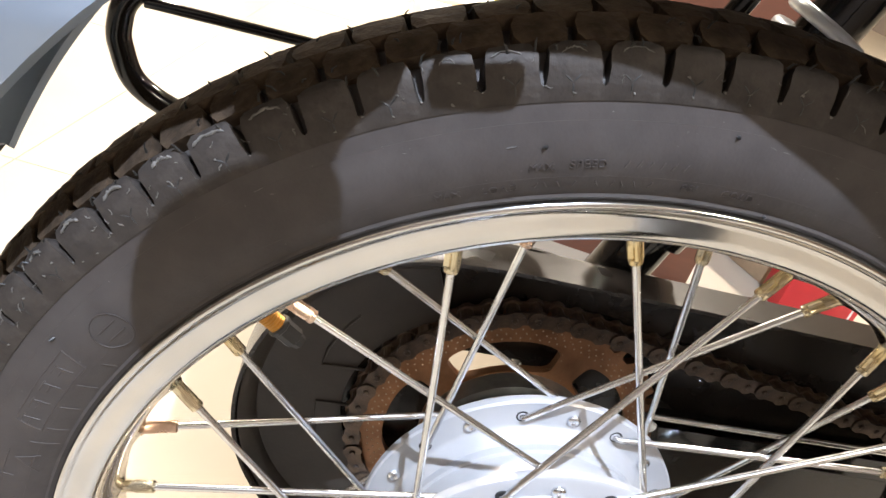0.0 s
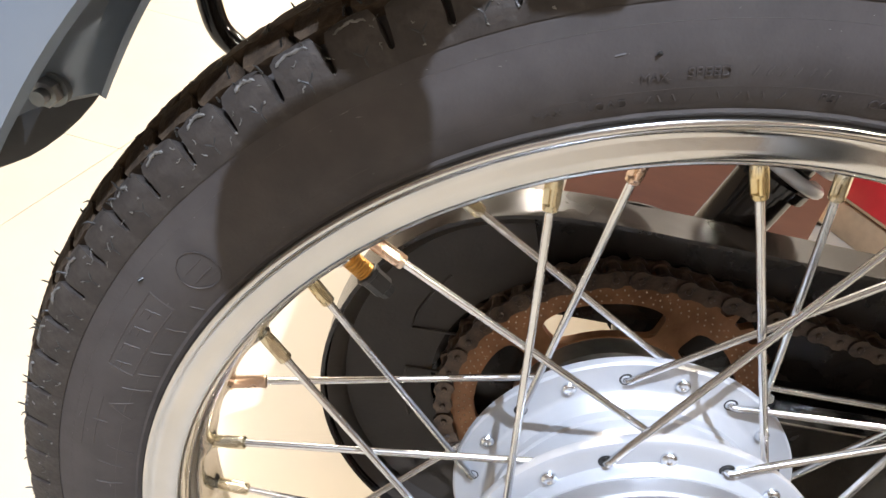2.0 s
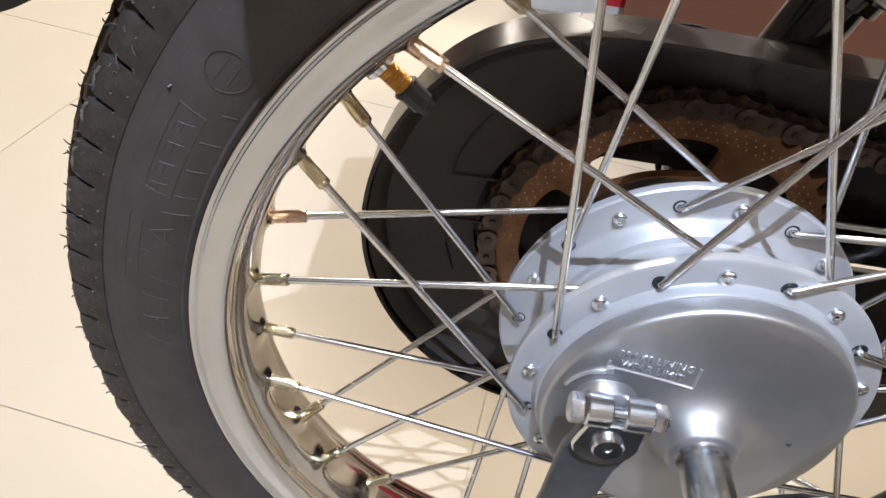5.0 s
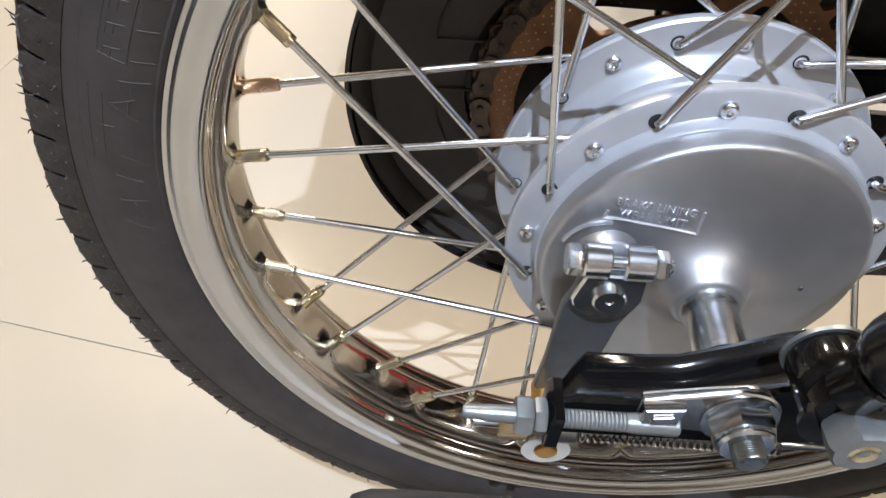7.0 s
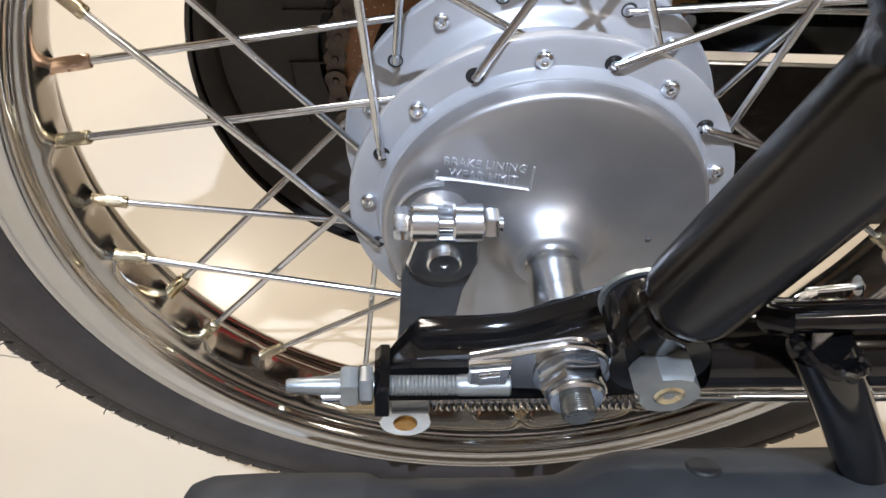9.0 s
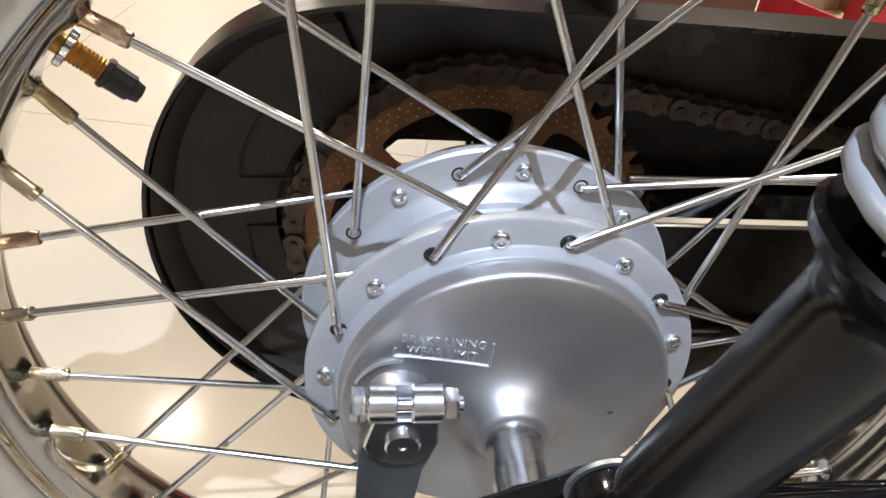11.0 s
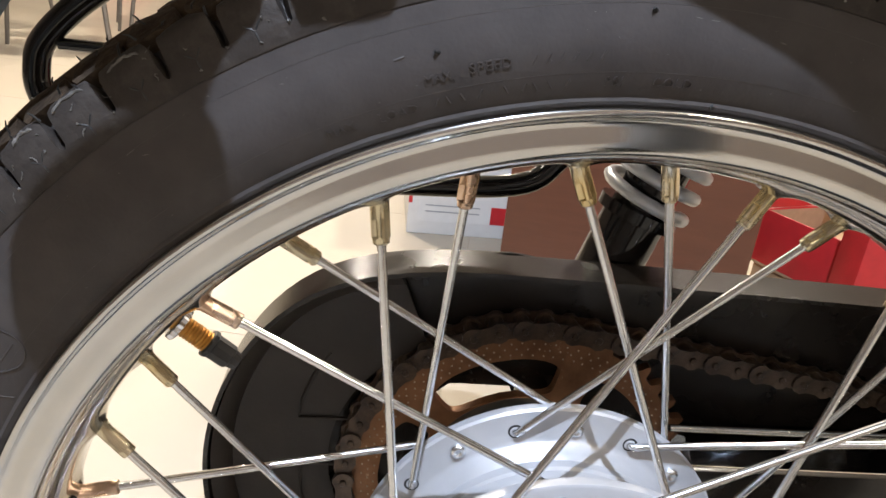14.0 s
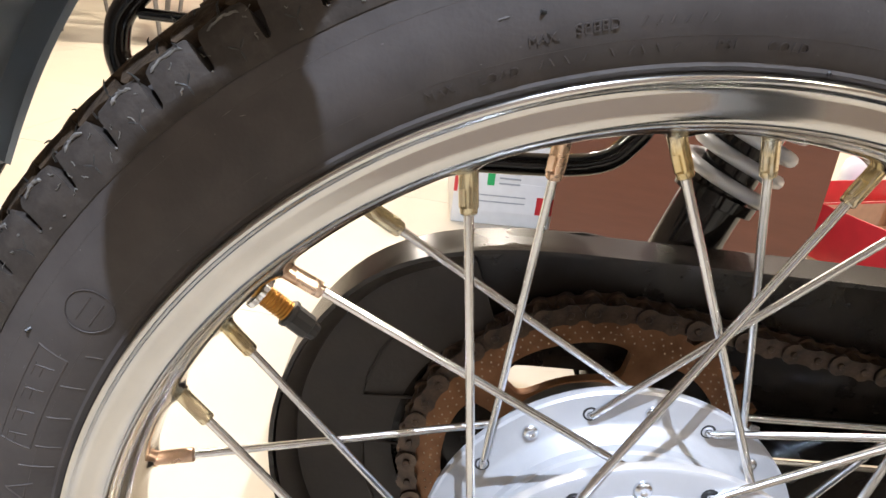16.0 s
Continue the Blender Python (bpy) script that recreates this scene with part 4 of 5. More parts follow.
def shock(y, near):
    """Leaning shock absorber: eye, black lower tube with a flared seat, grey coil spring and inner rod."""
    d = Vector((0.198, -0.158, 0.967)).normalized() if near else Vector((0.305, 0, 0.952))
    ex, ez = (0.0175, 0.0330) if near else (0.0125, 0.036)
    foot = Vector((0.0122, -0.1166, AX + 0.0350)) if near else Vector((ex, y, AX + ez))
    bm = fresh()
    if near:
        shape = ((0.008, 0.0078), (0.020, 0.0084), (0.0245, 0.0108), (0.0275, 0.0126), (0.0315, 0.0134), (0.107, 0.0134), (0.1100, 0.0142), (0.1155, 0.0166), (0.1180, 0.0205), (0.1215, 0.0218), (0.1230, 0.0205))
    else:
        shape = ((0.010, 0.014), (0.014, 0.0168), (0.096, 0.0168), (0.1120, 0.0168), (0.1130, 0.0208), (0.1190, 0.0212))
    tube(bm, [foot + d * q for q, r in shape], [r for q, r in shape], 28)
    body = part("shock_absorber", bm, TUBEBLACK if near else BLACK, bike, "black shock absorber with a grey coil spring")
    bm = fresh()
    start, pitch, coil, wire, turn = (0.1255, 0.0068, 0.0205, 0.0028, 250) if near else (0.1215, 0.0118, 0.0217, 0.0034, 0)
    u = Vector((0, 1, 0)).cross(d).normalized()
    v = u.cross(d)
    pts = []
    for i in range(18 * (16 if near else 11)):
        w = radians(turn) + 2 * math.pi * i / 18
        pts.append(foot + d * (start + pitch * i / 18) + coil * (math.cos(w) * u + math.sin(w) * v))
    tube(bm, pts, wire, 10)
    part("coil_spring", bm, SPRING, body, "grey painted coil spring")
    bm = fresh()
    rod(bm, foot + d * 0.10, foot + d * 0.30, 0.0125 if near else 0.0150, seg=20)
    part("damper_tube", bm, BLACK, body)
    bm = fresh()
    s = -1 if near else 1
    lathe(bm, [(0.006, y - 0.011), (0.0122, y - 0.011), (0.0130, y - 0.009), (0.0130, y + 0.009), (0.0122, y + 0.011), (0.006, y + 0.011)], 36, centre=(ex, ez))
    part("eye", bm, BLACK, body)
    if near:
        bm = fresh()
        lump = random.Random(9)
        ring = [foot + d * (0.0225 + lump.uniform(-0.0006, 0.0006)) + 0.0095 * (math.cos(math.pi * i / 20) * u + math.sin(math.pi * i / 20) * v) for i in range(41)]
        tube(bm, ring, [lump.uniform(0.0012, 0.0024) for q in ring], 8)
        part("weld_bead", bm, TUBEBLACK, body, "lumpy painted weld")
    bm = fresh()
    lathe(bm, [(0.005, y + s * 0.0112), (0.0148, y + s * 0.0112), (0.0151, y + s * 0.0134), (0.005, y + s * 0.0138)], 30, centre=(ex, ez))
    part("washer", bm, BLACK, body)
    bm = fresh()
    lathe(bm, [(0.005, y - s * 0.0112), (0.0136, y - s * 0.0112), (0.0136, y - s * 0.0128), (0.005, y - s * 0.0128)], 30, centre=(ex, ez))
    part("washer", bm, DULLZINC, body, "dull zinc washer")
    bm = fresh()
    hexnut(bm, (ex, y + s * 0.0138, AX + ez), (ex, y + s * 0.0245, AX + ez), 0.0101, 12)
    part("nut", bm, DULLZINC, body, "dull zinc dome nut")
    bm = fresh()
    lathe(bm, [(0.0, y + s * 0.0240), (0.0036, y + s * 0.0250), (0.0046, y + s * 0.0245), (0.0048, y + s * 0.0240)], 20, centre=(ex, ez))
    part("stud_end", bm, PALEBRASS, body, "brassy stud end")
    return body


shock(-0.1085, True)
shock(0.1135, False)

# ---- near swingarm leg with axle, adjuster and brake linkage ----
bm = fresh()
top = [(-0.0640, -0.0010, -0.0950), (-0.0560, 0.0000, -0.0840), (-0.0520, 0.0000, -0.0800), (-0.0300, 0.0005, -0.0795), (-0.0180, 0.0015, -0.0790), (0.0000, 0.0095, -0.0785), (0.0150, 0.0170, -0.0780),
       (0.0240, 0.0205, -0.0780), (0.0420, 0.0205, -0.0780), (0.0560, 0.0170, -0.0800)]
loops = []
for x, z, w in top:
    e = -0.1000
    f = lambda t: w + (e - w) * t
    loops.append([Vector((x, y, AX + z + h)) for y, h in ((f(0), 0.0016), (f(0.08), 0.0022), (f(0.16), 0.0010), (f(0.30), -0.0012), (f(0.78), -0.0014), (f(0.92), -0.0006), (f(1), -0.0016), (f(1), -0.0050), (f(0), -0.0040))])
rings(bm, loops)
slab(bm, [(x, z - 0.003) for x, z, w in top] + [(0.0600, -0.0080), (0.0350, -0.0190), (0.0100, -0.0230), (-0.0640, -0.0240)], -0.0995, -0.0960, 0.0008)
slab(bm, [(-0.0680, 0.0010), (-0.0660, 0.0035), (-0.0628, 0.0035), (-0.0628, -0.0145), (-0.0680, -0.0145)], -0.1120, -0.0930, 0.0010)
arm = part("swingarm_end", bm, BLACK, bike, "black pressed-steel swingarm end")
bm = fresh()
tube(bm, curve_points([(0.045, -0.096, AX + 0.006), (0.10, -0.098, AX + 0.010), (0.25, -0.098, AX + 0.012), (0.60, -0.095, AX + 0.02)], 4), 0.0150, 24)
part("swingarm_tube", bm, BLACK, arm, "black tubular swingarm leg")
bm = fresh()
pl = [(-0.0360, 0.0085), (-0.0360, -0.0010), (-0.0200, -0.0100)]
pl += [(-0.002 + 0.0145 * math.cos(radians(a)), 0.003 + 0.0145 * math.sin(radians(a))) for a in range(-90, 106, 14)]
slab(bm, pl, -0.1030, -0.1000, 0.0007)
adjuster = part("adjuster_plate", bm, CHROME, arm, "bright chain adjuster plate")
bm = fresh()
edge = [(-0.0355, -0.1034, AX + 0.0078), (-0.0200, -0.1034, AX + 0.0125), (-0.0060, -0.1034, AX + 0.0168)]
edge += [(-0.002 + 0.0138 * math.cos(radians(a)), -0.1034, AX + 0.003 + 0.0138 * math.sin(radians(a))) for a in range(92, -61, -14)]
tube(bm, curve_points(edge, 2), 0.0012, 8)
part("raised_rim", bm, CHROME, adjuster)
bm = fresh()
slab(bm, [(-0.0365, 0.0088), (-0.0365, -0.0002), (-0.0230, -0.0002), (-0.0225, 0.0110)], -0.1085, -0.1032, 0.0010)
slab(bm, [(-0.0330, 0.0062), (-0.0330, 0.0022), (-0.0262, 0.0034), (-0.0262, 0.0076)], -0.1095, -0.1086, 0.0003)
part("end_block", bm, CHROME, adjuster, "bent bright end of the plate")
bm = fresh()
BZ, BY = AX - 0.0024, -0.1065
thread = [(-0.0975, 0.0020), (-0.0965, 0.0024), (-0.0915, 0.0027), (-0.0885, 0.0031), (-0.0800, 0.0033), (-0.0655, 0.0035)] + [(-0.0640 + 0.0007 * i, 0.0036 if i % 2 else 0.0033) for i in range(36)] + [(-0.0380, 0.0038), (-0.0222, 0.0038), (-0.0215, 0.0032)]
tube(bm, [(x, BY, BZ) for x, r in thread], [r for x, r in thread], 18)
part("adjuster_bolt", bm, DULLZINC, arm, "zinc threaded adjuster bolt")
bm = fresh()
hexnut(bm, (-0.0728, BY, BZ), (-0.0684, BY, BZ), 0.0068, 5)
hexnut(bm, (-0.0792, BY, BZ), (-0.0732, BY, BZ), 0.0074, 22)
part("lock_nut", bm, DULLZINC, arm, "pair of dull zinc lock nuts")
bm = fresh()
lathe(bm, [(0.005, -0.1032), (0.0132, -0.1032), (0.0134, -0.1044), (0.005, -0.1046)], 36)
hexnut(bm, (0, -0.1044, AX), (0, -0.1112, AX), 0.0122, 8)
lathe(bm, [(0.005, -0.1112), (0.0094, -0.1112), (0.0100, -0.1120), (0.0100, -0.1134), (0.0090, -0.1144), (0.005, -0.1146)], 32)
part("axle_nut", bm, ZINC, arm, "bright flanged axle nut")
bm = fresh()
turns = [(-0.080, 0.0060)] + [(-0.1140 - 0.00042 * i, 0.0058 if i % 2 else 0.0053) for i in range(15)] + [(-0.1205, 0.0050), (-0.1207, 0.0040), (-0.1198, 0.0034)]
tube(bm, [(0, y, AX) for y, r in turns], [r for y, r in turns], 22)
part("axle", bm, THREAD, arm, "threaded axle end")

# brake rod, return spring, trunnion
bm = fresh()
rod(bm, (-0.090, -0.0850, AX - 0.0445), (0.30, -0.0850, AX - 0.0455), 0.0026, seg=12)
rod_ob = part("brake_rod", bm, ZINC, bike, "zinc brake rod with return spring")
bm = fresh()
tube(bm, [(-0.0465 + 0.084 * i / 300, -0.0850 + 0.0050 * math.cos(2 * math.pi * i / 10), AX - 0.0450 + 0.0050 * math.sin(2 * math.pi * i / 10)) for i in range(301)], 0.0009, 6)
part("return_spring", bm, CHROME, rod_ob, "bright return spring")
bm = fresh()
rod(bm, (-0.0630, -0.0850, AX - 0.0470), (-0.0468, -0.0850, AX - 0.0470), 0.0054, seg=20, bevel=0.0008)
part("trunnion_sleeve", bm, DULLZINC, rod_ob, "dull zinc sleeve over the rod")
bm = fresh()
rod(bm, (-0.0565, -0.0500, AX - 0.0660), (-0.0565, -0.0860, AX - 0.0660), 0.0050, seg=18, bevel=0.0006)
part("trunnion_pin", bm, VALVE, rod_ob, "brass trunnion pin")
bm = fresh()
lathe(bm, [(0.0052, -0.0830), (0.0106, -0.0830), (0.0108, -0.0846), (0.0052, -0.0848)], 28, centre=(-0.0565, -0.0660))
part("trunnion_washer", bm, ZINC, rod_ob, "zinc washer")
bm = fresh()
hexnut(bm, (-0.0800, -0.0850, AX - 0.0445), (-0.0680, -0.0850, AX - 0.0445), 0.0070)
part("adjuster_nut", bm, BRASS, rod_ob, "brassy adjuster nut")

# stay that runs down to the silencer, and weld at the joint
bm = fresh()
tube(bm, curve_points([(0.0665, -0.117, AX + 0.0375), (0.0822, -0.120, AX + 0.0145), (0.1125, -0.121, AX - 0.032), (0.1545, -0.124, AX - 0.105)], 5), 0.0094, 24)
stay = part("silencer_stay", bm, BLACK, bike, "black tubular stay")
rng = random.Random(3)
bm = fresh()
ring = [Vector((0.0675 + 0.0122 * math.cos(2 * math.pi * i / 40), -0.1185 - 0.0112 * math.sin(2 * math.pi * i / 40), AX + 0.0385 - 0.004 * math.cos(2 * math.pi * i / 40))) for i in range(33)]
tube(bm, [q + Vector((rng.uniform(-1, 1), rng.uniform(-1, 1), rng.uniform(-1, 1))) * 0.0006 for q in ring], [rng.uniform(0.0012, 0.0027) for q in ring], 8)
tagged(part("weld_bead", bm, BLACK, stay, "lumpy black-painted weld"), kind="stuff")
bm = fresh()
tube(bm, curve_points([(0.056, -0.113, AX + 0.0440), (0.081, -0.115, AX + 0.0480), (0.40, -0.112, AX + 0.062)], 4), 0.0048, 18)
part("brake_cable", bm, BLACK, bike, "black brake cable")
bm = fresh()
rod(bm, (0.0725, -0.095, AX + 0.0350), (0.0900, -0.095, AX + 0.0378), 0.0013, seg=12, bevel=0.0003)
rod(bm, (0.0884, -0.095, AX + 0.0376), (0.0892, -0.095, AX + 0.0377), 0.0036, seg=16, bevel=0.0004)
link = part("linkage_pin", bm, ZINC, bike, "bright linkage pin with a washer")
bm = fresh()
tube(bm, curve_points([(0.0665, -0.098, AX + 0.0270), (0.0700, -0.098, AX + 0.0300), (0.0690, -0.097, AX + 0.0340), (0.0750, -0.096, AX + 0.0355)], 4), 0.0011, 8)
part("spring_clip", bm, ZINC, link, "bent wire clip")
# silencer
MY, MZ = -0.146, -0.0790
bm = fresh()
prof = [(0.020, -0.1405), (0.032, -0.1400), (0.0380, -0.1370), (0.0404, -0.1300), (0.0412, -0.1120), (0.0410, -0.0730), (0.0402, -0.0700), (0.0386, -0.0670), (0.0384, -0.0100), (0.0394, 0.0040), (0.0450, 0.0170), (0.0478, 0.0270), (0.0490, 0.0400), (0.0490, 0.60)]
loops = []
for r, x in prof:
    loops.append([Vector((x, MY + r * math.cos(2 * math.pi * i / 48), AX + MZ + r * math.sin(2 * math.pi * i / 48))) for i in range(48)])
rings(bm, loops)
muffler = part("silencer", bm, MUFFLER, bike, "matt dark grey exhaust silencer")
bm = fresh()
rod(bm, (0.054, MY + 0.0250, AX + MZ + 0.0405), (0.054, MY + 0.0262, AX + MZ + 0.0424), 0.0066, seg=24, bevel=0.0008)
part("rubber_plug", bm, BLACKRUBBER, muffler, "black round plug")

# ---- rear mudguard ----
def fender_edge(a, near):
    return 0.3068 + 0.00075 * (141 - a) if near else 0.3055 + 0.0008 * (150.5 - a)


def fender_waist(a):
    """Draws the unseen near skirt in, to let light reach the tread."""
    return 1.0 - 0.35 * min(1.0, max(0.0, (126.5 - a) / 5.0))


def fender_section(a):
    n, f = fender_edge(a, True), fender_edge(a, False)
    crown = 0.345 + 0.0004 * max(0, 140 - a)
    section = [(n - 0.0015, -0.0425), (n, -0.0450), (n + 0.010, -0.0458), (crown - 0.016, -0.0430), (crown - 0.007, -0.0360), (crown - 0.001, -0.0210), (crown, 0.0), (crown - 0.001, 0.0250),
            (crown - 0.007, 0.0450), (crown - 0.018, 0.0570), (f + 0.010, 0.0600), (f, 0.0585), (f - 0.0015, 0.0545),
            (f + 0.0008, 0.0540), (f + 0.003, 0.0562), (f + 0.010, 0.0575), (crown - 0.020, 0.0545), (crown - 0.010, 0.0430), (crown - 0.0035, 0.0240), (crown - 0.0025, 0.0), (crown - 0.0035, -0.0200),
            (crown - 0.010, -0.0340), (crown - 0.018, -0.0408), (n + 0.010, -0.0434), (n + 0.002, -0.0427)]
    return [(r, y * fender_waist(a) if y < 0 else y) for r, y in section]


bm = fresh()
def fender_end(r):
    """Angle at which the slanted lower end of the mudguard cuts radius r."""
    return 151.0 + 225.0 * max(0.0, r - 0.3054)


loops = []
for i in range(61):
    u = i / 60
    loops.append([wheel_point(r, y, 40 + (fender_end(r) + max(0.0, -y) * 70.0 - 40) * u) for r, y in fender_section(40 + 113 * u)])
rings(bm, loops)
fender = part("mudguard", bm, FENDER, bike, "grey-blue painted rear mudguard")
bm = fresh()
flap = []
for a, r in ((150.5, 0.306), (153, 0.307), (155, 0.309), (157, 0.3125), (159, 0.3175), (160.5, 0.3225), (162, 0.3295), (163.2, 0.3360), (164.2, 0.3430)):
    flap.append([wheel_point(q, y, a) for q, y in ((r, 0.0612), (r, 0.0634), (0.3455, 0.0634), (0.3515, 0.050), (0.3515, -0.030), (0.3490, -0.030), (0.3490, 0.048), (0.3440, 0.0612))])
rings(bm, flap)
part("mud_flap", bm, BLACKRUBBER, fender, "black rubber mud flap")
bm = fresh()
q = Vector((-0.2868, 0.0, AX + 0.1460))
rod(bm, q + Vector((0, 0.0580, 0)), q + Vector((0, 0.0535, 0)), 0.0075, seg=20)
hexnut(bm, q + Vector((0, 0.0535, 0)), q + Vector((0, 0.0480, 0)), 0.0062)
rod(bm, q + Vector((0, 0.0500, 0)), q + Vector((0, 0.0430, 0)), 0.0032, seg=12)
part("fender_bolt", bm, DULLZINC, fender, "dull bolt and nut")

# unseen tail panel and hanging body, shaped to cast the shadows on the tyre
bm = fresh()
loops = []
# The far edge hangs lower to block the lamps behind.
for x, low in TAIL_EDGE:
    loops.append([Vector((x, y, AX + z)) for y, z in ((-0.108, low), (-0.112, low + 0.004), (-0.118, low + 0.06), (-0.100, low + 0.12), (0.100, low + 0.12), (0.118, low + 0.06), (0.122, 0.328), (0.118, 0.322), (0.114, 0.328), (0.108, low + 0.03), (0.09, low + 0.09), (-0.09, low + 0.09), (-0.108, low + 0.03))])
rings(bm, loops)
part("tail_shade", bm, FENDER, bike, "unseen grey-blue tail panel shaped to shade the wheel")
bm = fresh()
slab(bm, list(CASTER_LINE), -0.182, -0.170, 0.003)
caster = part("shadow_caster", bm, BLACKRUBBER, bike, "unseen black body shaped to cast the shadow strip on the tyre")
bm = fresh()
# Stalk runs along the light's direction, to stay inside the body's shadow.
tube(bm, curve_points([(-0.160, -0.176, AX + 0.541), (-0.156, -0.145, AX + 0.486), (-0.153, -0.112, AX + 0.431)], 5), 0.0110, 16)
part("caster_stalk", bm, BLACKRUBBER, caster)

bm = fresh()
# Unseen tab, outlined to widen the shadow on the shoulder blocks.
slab(bm, [(-0.176, 0.4556), (-0.1739, 0.3987), (-0.1694, 0.3902), (-0.1493, 0.3851), (-0.1417, 0.3987), (-0.138, 0.4058), (-0.1311, 0.4153), (-0.1291, 0.4556)], -0.1130, -0.1085, 0.001)
part("caster_tab", bm, BLACK, caster)
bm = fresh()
# Unseen bar, added to cast the bean-shaped shadow on the tread; thin stem above.
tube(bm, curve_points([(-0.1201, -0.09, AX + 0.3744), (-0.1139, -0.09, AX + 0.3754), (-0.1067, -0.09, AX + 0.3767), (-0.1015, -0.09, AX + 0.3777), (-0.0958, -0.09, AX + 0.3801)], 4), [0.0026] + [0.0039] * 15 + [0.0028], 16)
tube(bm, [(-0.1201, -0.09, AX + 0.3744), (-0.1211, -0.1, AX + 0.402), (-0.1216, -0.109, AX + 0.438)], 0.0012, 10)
part("tread_shade_bar", bm, BLACK, bike, "unseen small black bar shaped to shade the tread blocks")

# ---- far side guard rail ----
bm = fresh()
rail = [(0.060, 0.116, 0.320), (0.030, 0.116, 0.240), (0.012, 0.116, 0.190), (0.002, 0.116, 0.168), (-0.018, 0.116, 0.1545), (-0.080, 0.115, 0.1505), (-0.160, 0.111, 0.1490), (-0.205, 0.108, 0.1530), (-0.2300, 0.106, 0.1645),
        (-0.2385, 0.106, 0.1810), (-0.2396, 0.106, 0.1925), (-0.2350, 0.106, 0.2060), (-0.2150, 0.106, 0.2254), (-0.1830, 0.106, 0.2458), (-0.100, 0.106, 0.296), (-0.02, 0.106, 0.34)]
tube(bm, curve_points([(x, y, AX + z) for x, y, z in rail], 6), 0.0057, 16)
guard = part("side_guard", bm, BLACK, bike, "black tubular side guard")
bm = fresh()
rod(bm, (-0.2290, 0.106, AX + 0.2045), (-0.060, 0.106, AX + 0.2030), 0.0026, seg=12)
part("brace", bm, BLACK, guard)


# ---- things in the showroom behind ----
def rooted(name, x, y, turn, label, category, group=""):
    ob = new(name)
    ob.matrix_basis = pose(x, y, 0, 0, 0, turn)
    return tagged(ob, label, category, group)


def carton(x, y, turn, size, mat, label):
    """Closed carton: body, two lid flaps and a strip of tape."""
    thing = rooted("carton", x, y, turn, label, "carton")
    w, d, h = size
    bm = fresh()
    block(bm, (-w / 2, -d / 2, 0), (w / 2, d / 2, h), 0.003)
    part("body", bm, mat, thing)
    for lo, hi in (((-w / 2, -d / 2, h + 0.0005), (w / 2, -0.001, h + 0.0035)), ((-w / 2, 0.001, h + 0.0005), (w / 2, d / 2, h + 0.0035))):
        bm = fresh()
        block(bm, lo, hi, 0.001)
        part("flap", bm, mat, thing)
    bm = fresh()
    block(bm, (-w / 2, -0.025, h + 0.0036), (w / 2, 0.025, h + 0.0042), 0)
    part("tape", bm, KRAFT, thing, "brown packing tape", False)
    return thing


def printed(thing, name, u0, v0, u1, v1, y, mat, label="", lift=0.0012):
    bm = fresh()
    block(bm, (u0, y - lift, v0), (u1, y + 0.001, v1), 0)
    part(name, bm, mat, thing, label, False)


W, D, H = 0.245, 0.30, 0.262
box = carton(0.108, 1.25 + D / 2, 0, (W, D, H), CARD, "white carton with green arrow and printed label, on the floor")
f = -D / 2
printed(box, "label", -0.100, 0.030, 0.108, 0.098, f, CARD, "white paper label", 0.0006)
printed(box, "label_stripe", 0.060, 0.032, 0.104, 0.072, f, RED, "red label patch", 0.0012)
printed(box, "edge_stripe", -0.122, 0.07, -0.114, H, f, RED, "dark red edge stripe", 0.0008)
for k in range(3):
    printed(box, "print_bar", -0.026, 0.118 - k * 0.012, 0.020, 0.122 - k * 0.012, f, GREYPRINT, "grey line of print")
for k in range(2):
    printed(box, "print_bar", -0.085, 0.066 - k * 0.014, 0.035, 0.069 - k * 0.014, f, GREYPRINT, "grey line of print")
bm = fresh()
shape = [(-0.052, 0.090), (-0.036, 0.090), (-0.036, 0.190), (-0.028, 0.190), (-0.044, 0.215), (-0.060, 0.190), (-0.052, 0.190)]
rings(bm, [[(x, f - 0.0010, z) for x, z in shape], [(x, f + 0.0005, z) for x, z in shape]])
part("arrow", bm, GREEN, box, "green upward arrow", False)
for i in range(5):
    for j in range(3):
        if (i + j) % 2 == 0:
            printed(box, "print_patch", 0.045 + i * 0.011, 0.185 + j * 0.012, 0.054 + i * 0.011, 0.195 + j * 0.012, f, GREEN, "green printed patch")

# brown counter side behind the carton
counter = rooted("counter", 0.393, 1.0775, -15.4, "brown wood-laminate counter with a plain side", "counter")
for name, lo, hi in (("front_panel", (-0.207, -0.20, 0.0), (0.207, -0.182, 0.78)), ("side_panel", (-0.207, -0.18, 0.0), (-0.189, 0.16, 0.78)), ("side_panel", (0.189, -0.18, 0.0), (0.207, 0.16, 0.78)), ("top", (-0.215, -0.208, 0.782), (0.215, 0.168, 0.812))):
    bm = fresh()
    block(bm, lo, hi, 0.0015)
    part(name, bm, WOOD, counter)


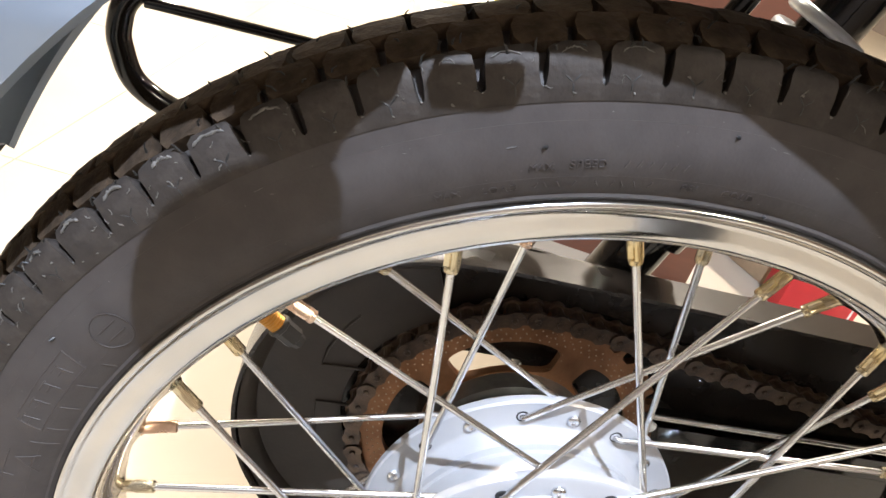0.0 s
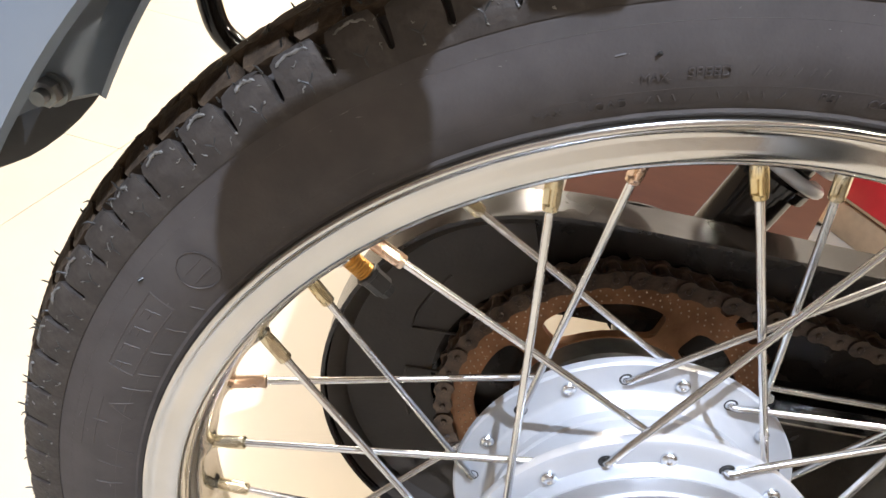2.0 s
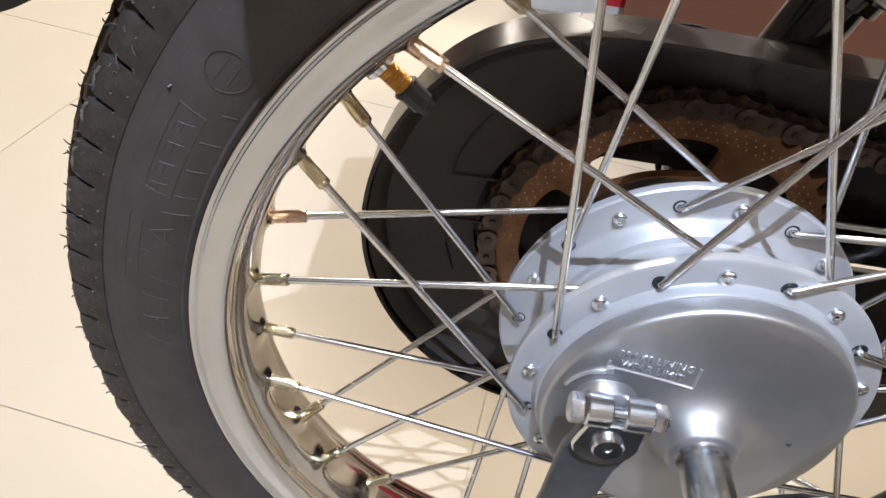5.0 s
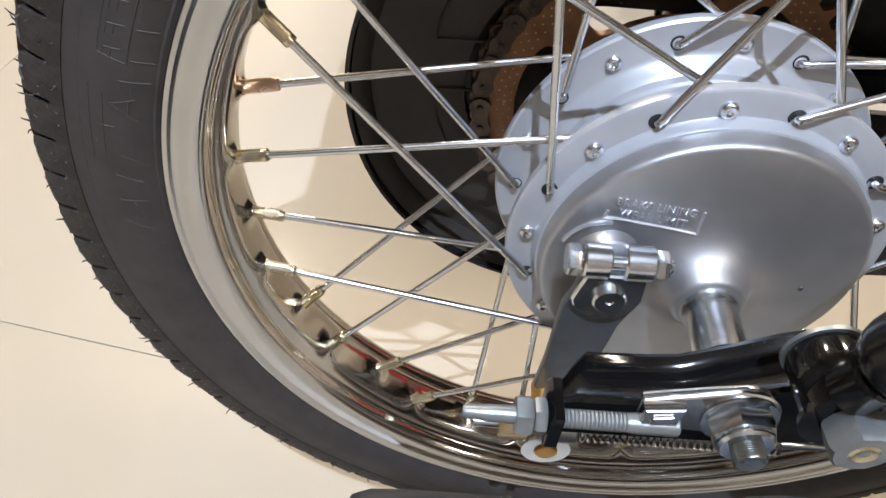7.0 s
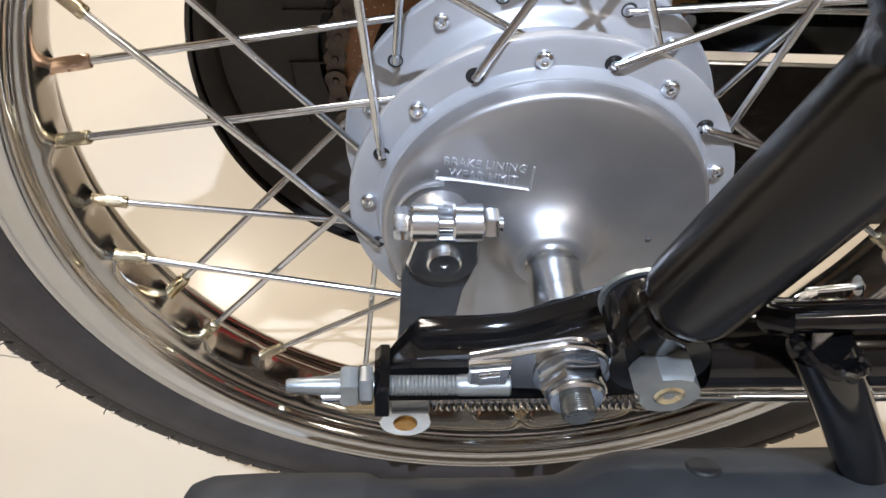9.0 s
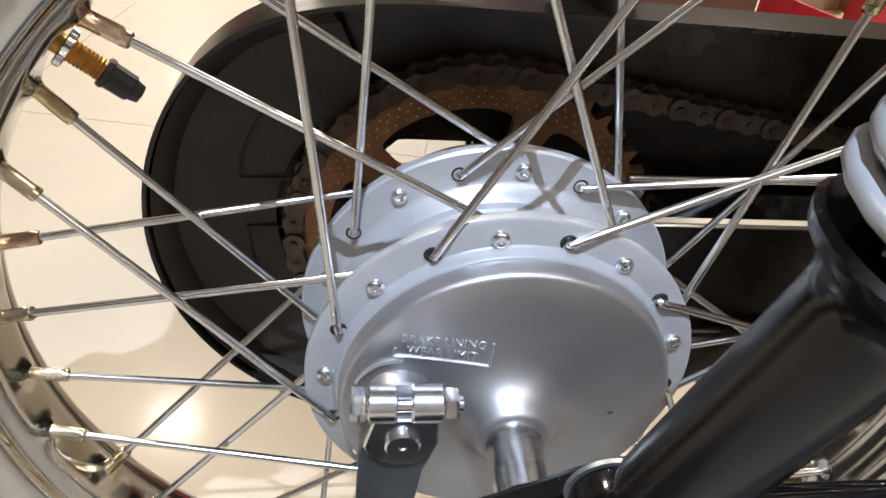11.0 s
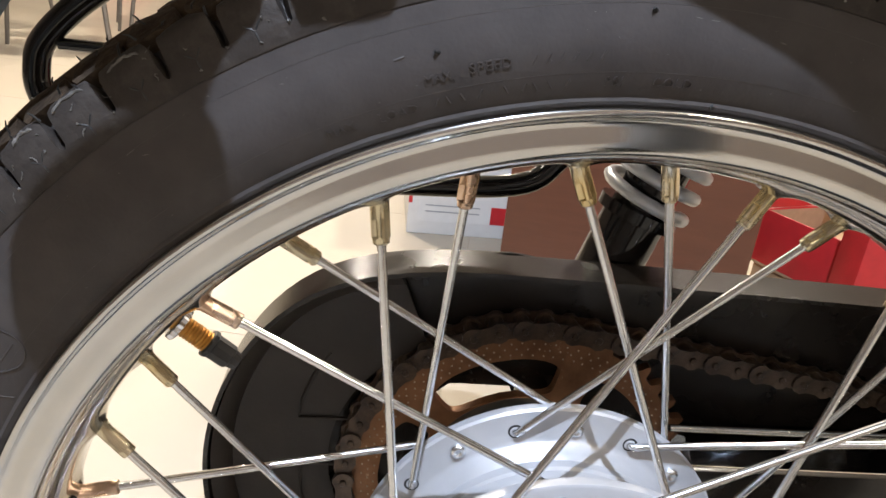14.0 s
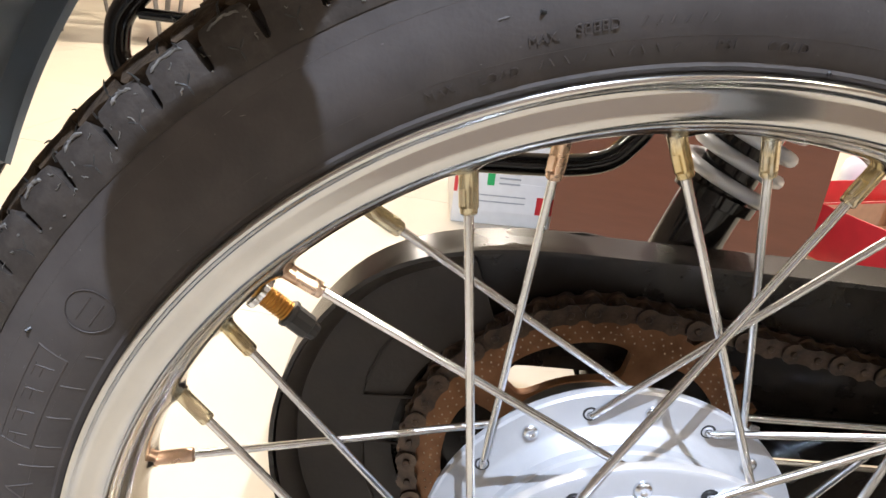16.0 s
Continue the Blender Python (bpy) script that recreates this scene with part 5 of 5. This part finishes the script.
def tray(x, y, turn, size, z0=0.0):
    """Open red carton with brown inside."""
    thing = rooted("open_carton", x, y, turn, "open red printed carton with bare brown inside", "carton", "red cartons")
    thing.location.z = z0
    w, d, h = size
    bm = fresh()
    block(bm, (-w / 2, -d / 2, 0), (w / 2, d / 2, 0.004), 0)
    part("base", bm, KRAFT, thing, "brown inside", False)
    for lo, hi in (((-w / 2, -d / 2, 0.0042), (w / 2, -d / 2 + 0.004, h)), ((-w / 2, d / 2 - 0.004, 0.0042), (w / 2, d / 2, h)), ((-w / 2, -d / 2 + 0.0042, 0.0042), (-w / 2 + 0.004, d / 2 - 0.0042, h)), ((w / 2 - 0.004, -d / 2 + 0.0042, 0.0042), (w / 2, d / 2 - 0.0042, h))):
        bm = fresh()
        block(bm, lo, hi, 0.001)
        part("side", bm, RED, thing)
    for lo, hi in (((-w / 2 + 0.005, d / 2 - 0.0056, 0.005), (w / 2 - 0.005, d / 2 - 0.0044, h - 0.003)), ((w / 2 - 0.0056, -d / 2 + 0.005, 0.005), (w / 2 - 0.0044, d / 2 - 0.006, h - 0.003)), ((-w / 2 + 0.0044, -d / 2 + 0.005, 0.005), (-w / 2 + 0.0056, d / 2 - 0.006, h - 0.003))):
        bm = fresh()
        block(bm, lo, hi, 0)
        part("inner_face", bm, KRAFT, thing, "bare brown inner face", False)
    bm = fresh()
    block(bm, (-w / 2 + 0.012, -d / 2 + 0.012, h * 0.55), (w / 2 - 0.012, d / 2 - 0.012, h * 0.56), 0)
    part("liner", bm, KRAFT, thing, "brown card liner", False)
    return thing


carton(0.803, 1.006, 20, (0.21, 0.17, 0.066), KRAFT, "low brown cardboard carton under an open red carton")
low_tray = tray(0.803, 1.006, 20, (0.22, 0.18, 0.109), 0.0704)
bm = fresh()
block(bm, (-0.108, 0.087, 0.110), (0.108, 0.0895, 0.154), 0.001)
part("raised_flap", bm, RED, low_tray)
stack = carton(0.798, 0.841, 0, (0.165, 0.066, 0.46), RED, "tall red carton on the floor beside open carton")
printed(stack, "edge_stripe", 0.066, 0.005, 0.070, 0.45, -0.033, CARD, "white edge stripe", 0.0008)


def folded_card(x, y, turn):
    """Sheet of pale cardboard folded into a low ridge."""
    thing = rooted("folded_cardboard", x, y, turn, "pale folded cardboard sheet lying on the floor", "cardboard")
    for name, pts in (("leaf", [(-0.10, 0.0), (-0.098, 0.0), (0.0, 0.058), (0.0, 0.061)]), ("leaf", [(0.10, 0.0), (0.098, 0.0), (0.0005, 0.058), (0.0005, 0.061)])):
        bm = fresh()
        rings(bm, [[(px_, -0.07, pz) for px_, pz in pts], [(px_, 0.075, pz) for px_, pz in pts]])
        part(name, bm, PALECARD, thing, smooth=False)
    return thing


folded_card(0.565, 1.05, 25)
bottle = rooted("bottle", 0.770, 1.140, 0, "off-white plastic bottle standing behind red cartons", "bottle")
bm = fresh()
loops = [[(r * math.cos(2 * math.pi * i / 24), r * math.sin(2 * math.pi * i / 24), z) for i in range(24)] for r, z in ((0.024, 0.0), (0.027, 0.004), (0.027, 0.22), (0.022, 0.245), (0.012, 0.255), (0.012, 0.27))]
rings(bm, loops)
part("body", bm, CARD, bottle)
bm = fresh()
loops = [[(r * math.cos(2 * math.pi * i / 20), r * math.sin(2 * math.pi * i / 20), z) for i in range(20)] for r, z in ((0.015, 0.262), (0.015, 0.285), (0.013, 0.287))]
rings(bm, loops)
part("cap", bm, DULLZINC, bottle)


def chair(x, y, turn):
    """Tube-steel stacking chair: four splayed legs, seat and back."""
    thing = rooted("stacking_chair", x, y, turn, "grey tube-steel stacking chair with a dark seat", "chair", "chairs at the back")
    for sx in (-1, 1):
        for sy in (-1, 1):
            bm = fresh()
            rod(bm, (sx * 0.22, sy * 0.23, 0.0), (sx * 0.18, sy * 0.18, 0.44), 0.010, seg=10)
            part("leg", bm, STEELGREY, thing)
    for sx in (-1, 1):
        bm = fresh()
        rod(bm, (sx * 0.18, 0.18, 0.44), (sx * 0.18, 0.25, 0.82), 0.010, seg=10)
        part("back_post", bm, STEELGREY, thing)
    bm = fresh()
    block(bm, (-0.21, -0.21, 0.44), (0.21, 0.21, 0.475), 0.012)
    part("seat", bm, BLACKRUBBER, thing)
    bm = fresh()
    block(bm, (-0.20, 0.215, 0.60), (0.20, 0.245, 0.82), 0.012)
    part("backrest", bm, BLACKRUBBER, thing)
    return thing


first = chair(-1.55, 3.2, 20)
for x, y, turn in ((-1.05, 3.6, -15), (-0.55, 3.3, 160), (-2.1, 3.7, 70), (-0.25, 4.2, 10), (-1.5, 4.5, 200)):
    copy_thing(first, pose(x, y, 0, 0, 0, turn))
tray(-2.75, 7.5, 10, (0.55, 0.4, 0.5))
tray(-1.15, 8.2, -8, (0.7, 0.4, 0.5))
tray(0.5, 8.3, 5, (0.8, 0.4, 0.6))
crate = rooted("crate", 0.265, 2.66, 0, "yellow plastic crate on the floor", "crate")
for lo, hi in (((-0.2, -0.15, 0.0), (0.2, -0.143, 0.22)), ((-0.2, 0.143, 0.0), (0.2, 0.15, 0.22)), ((-0.2, -0.1428, 0.0), (-0.193, 0.1428, 0.22)), ((0.193, -0.1428, 0.0), (0.2, 0.1428, 0.22)), ((-0.1928, -0.1428, 0.0), (0.1928, 0.1428, 0.006))):
    bm = fresh()
    block(bm, lo, hi, 0.002)
    part("side", bm, YELLOW, crate)
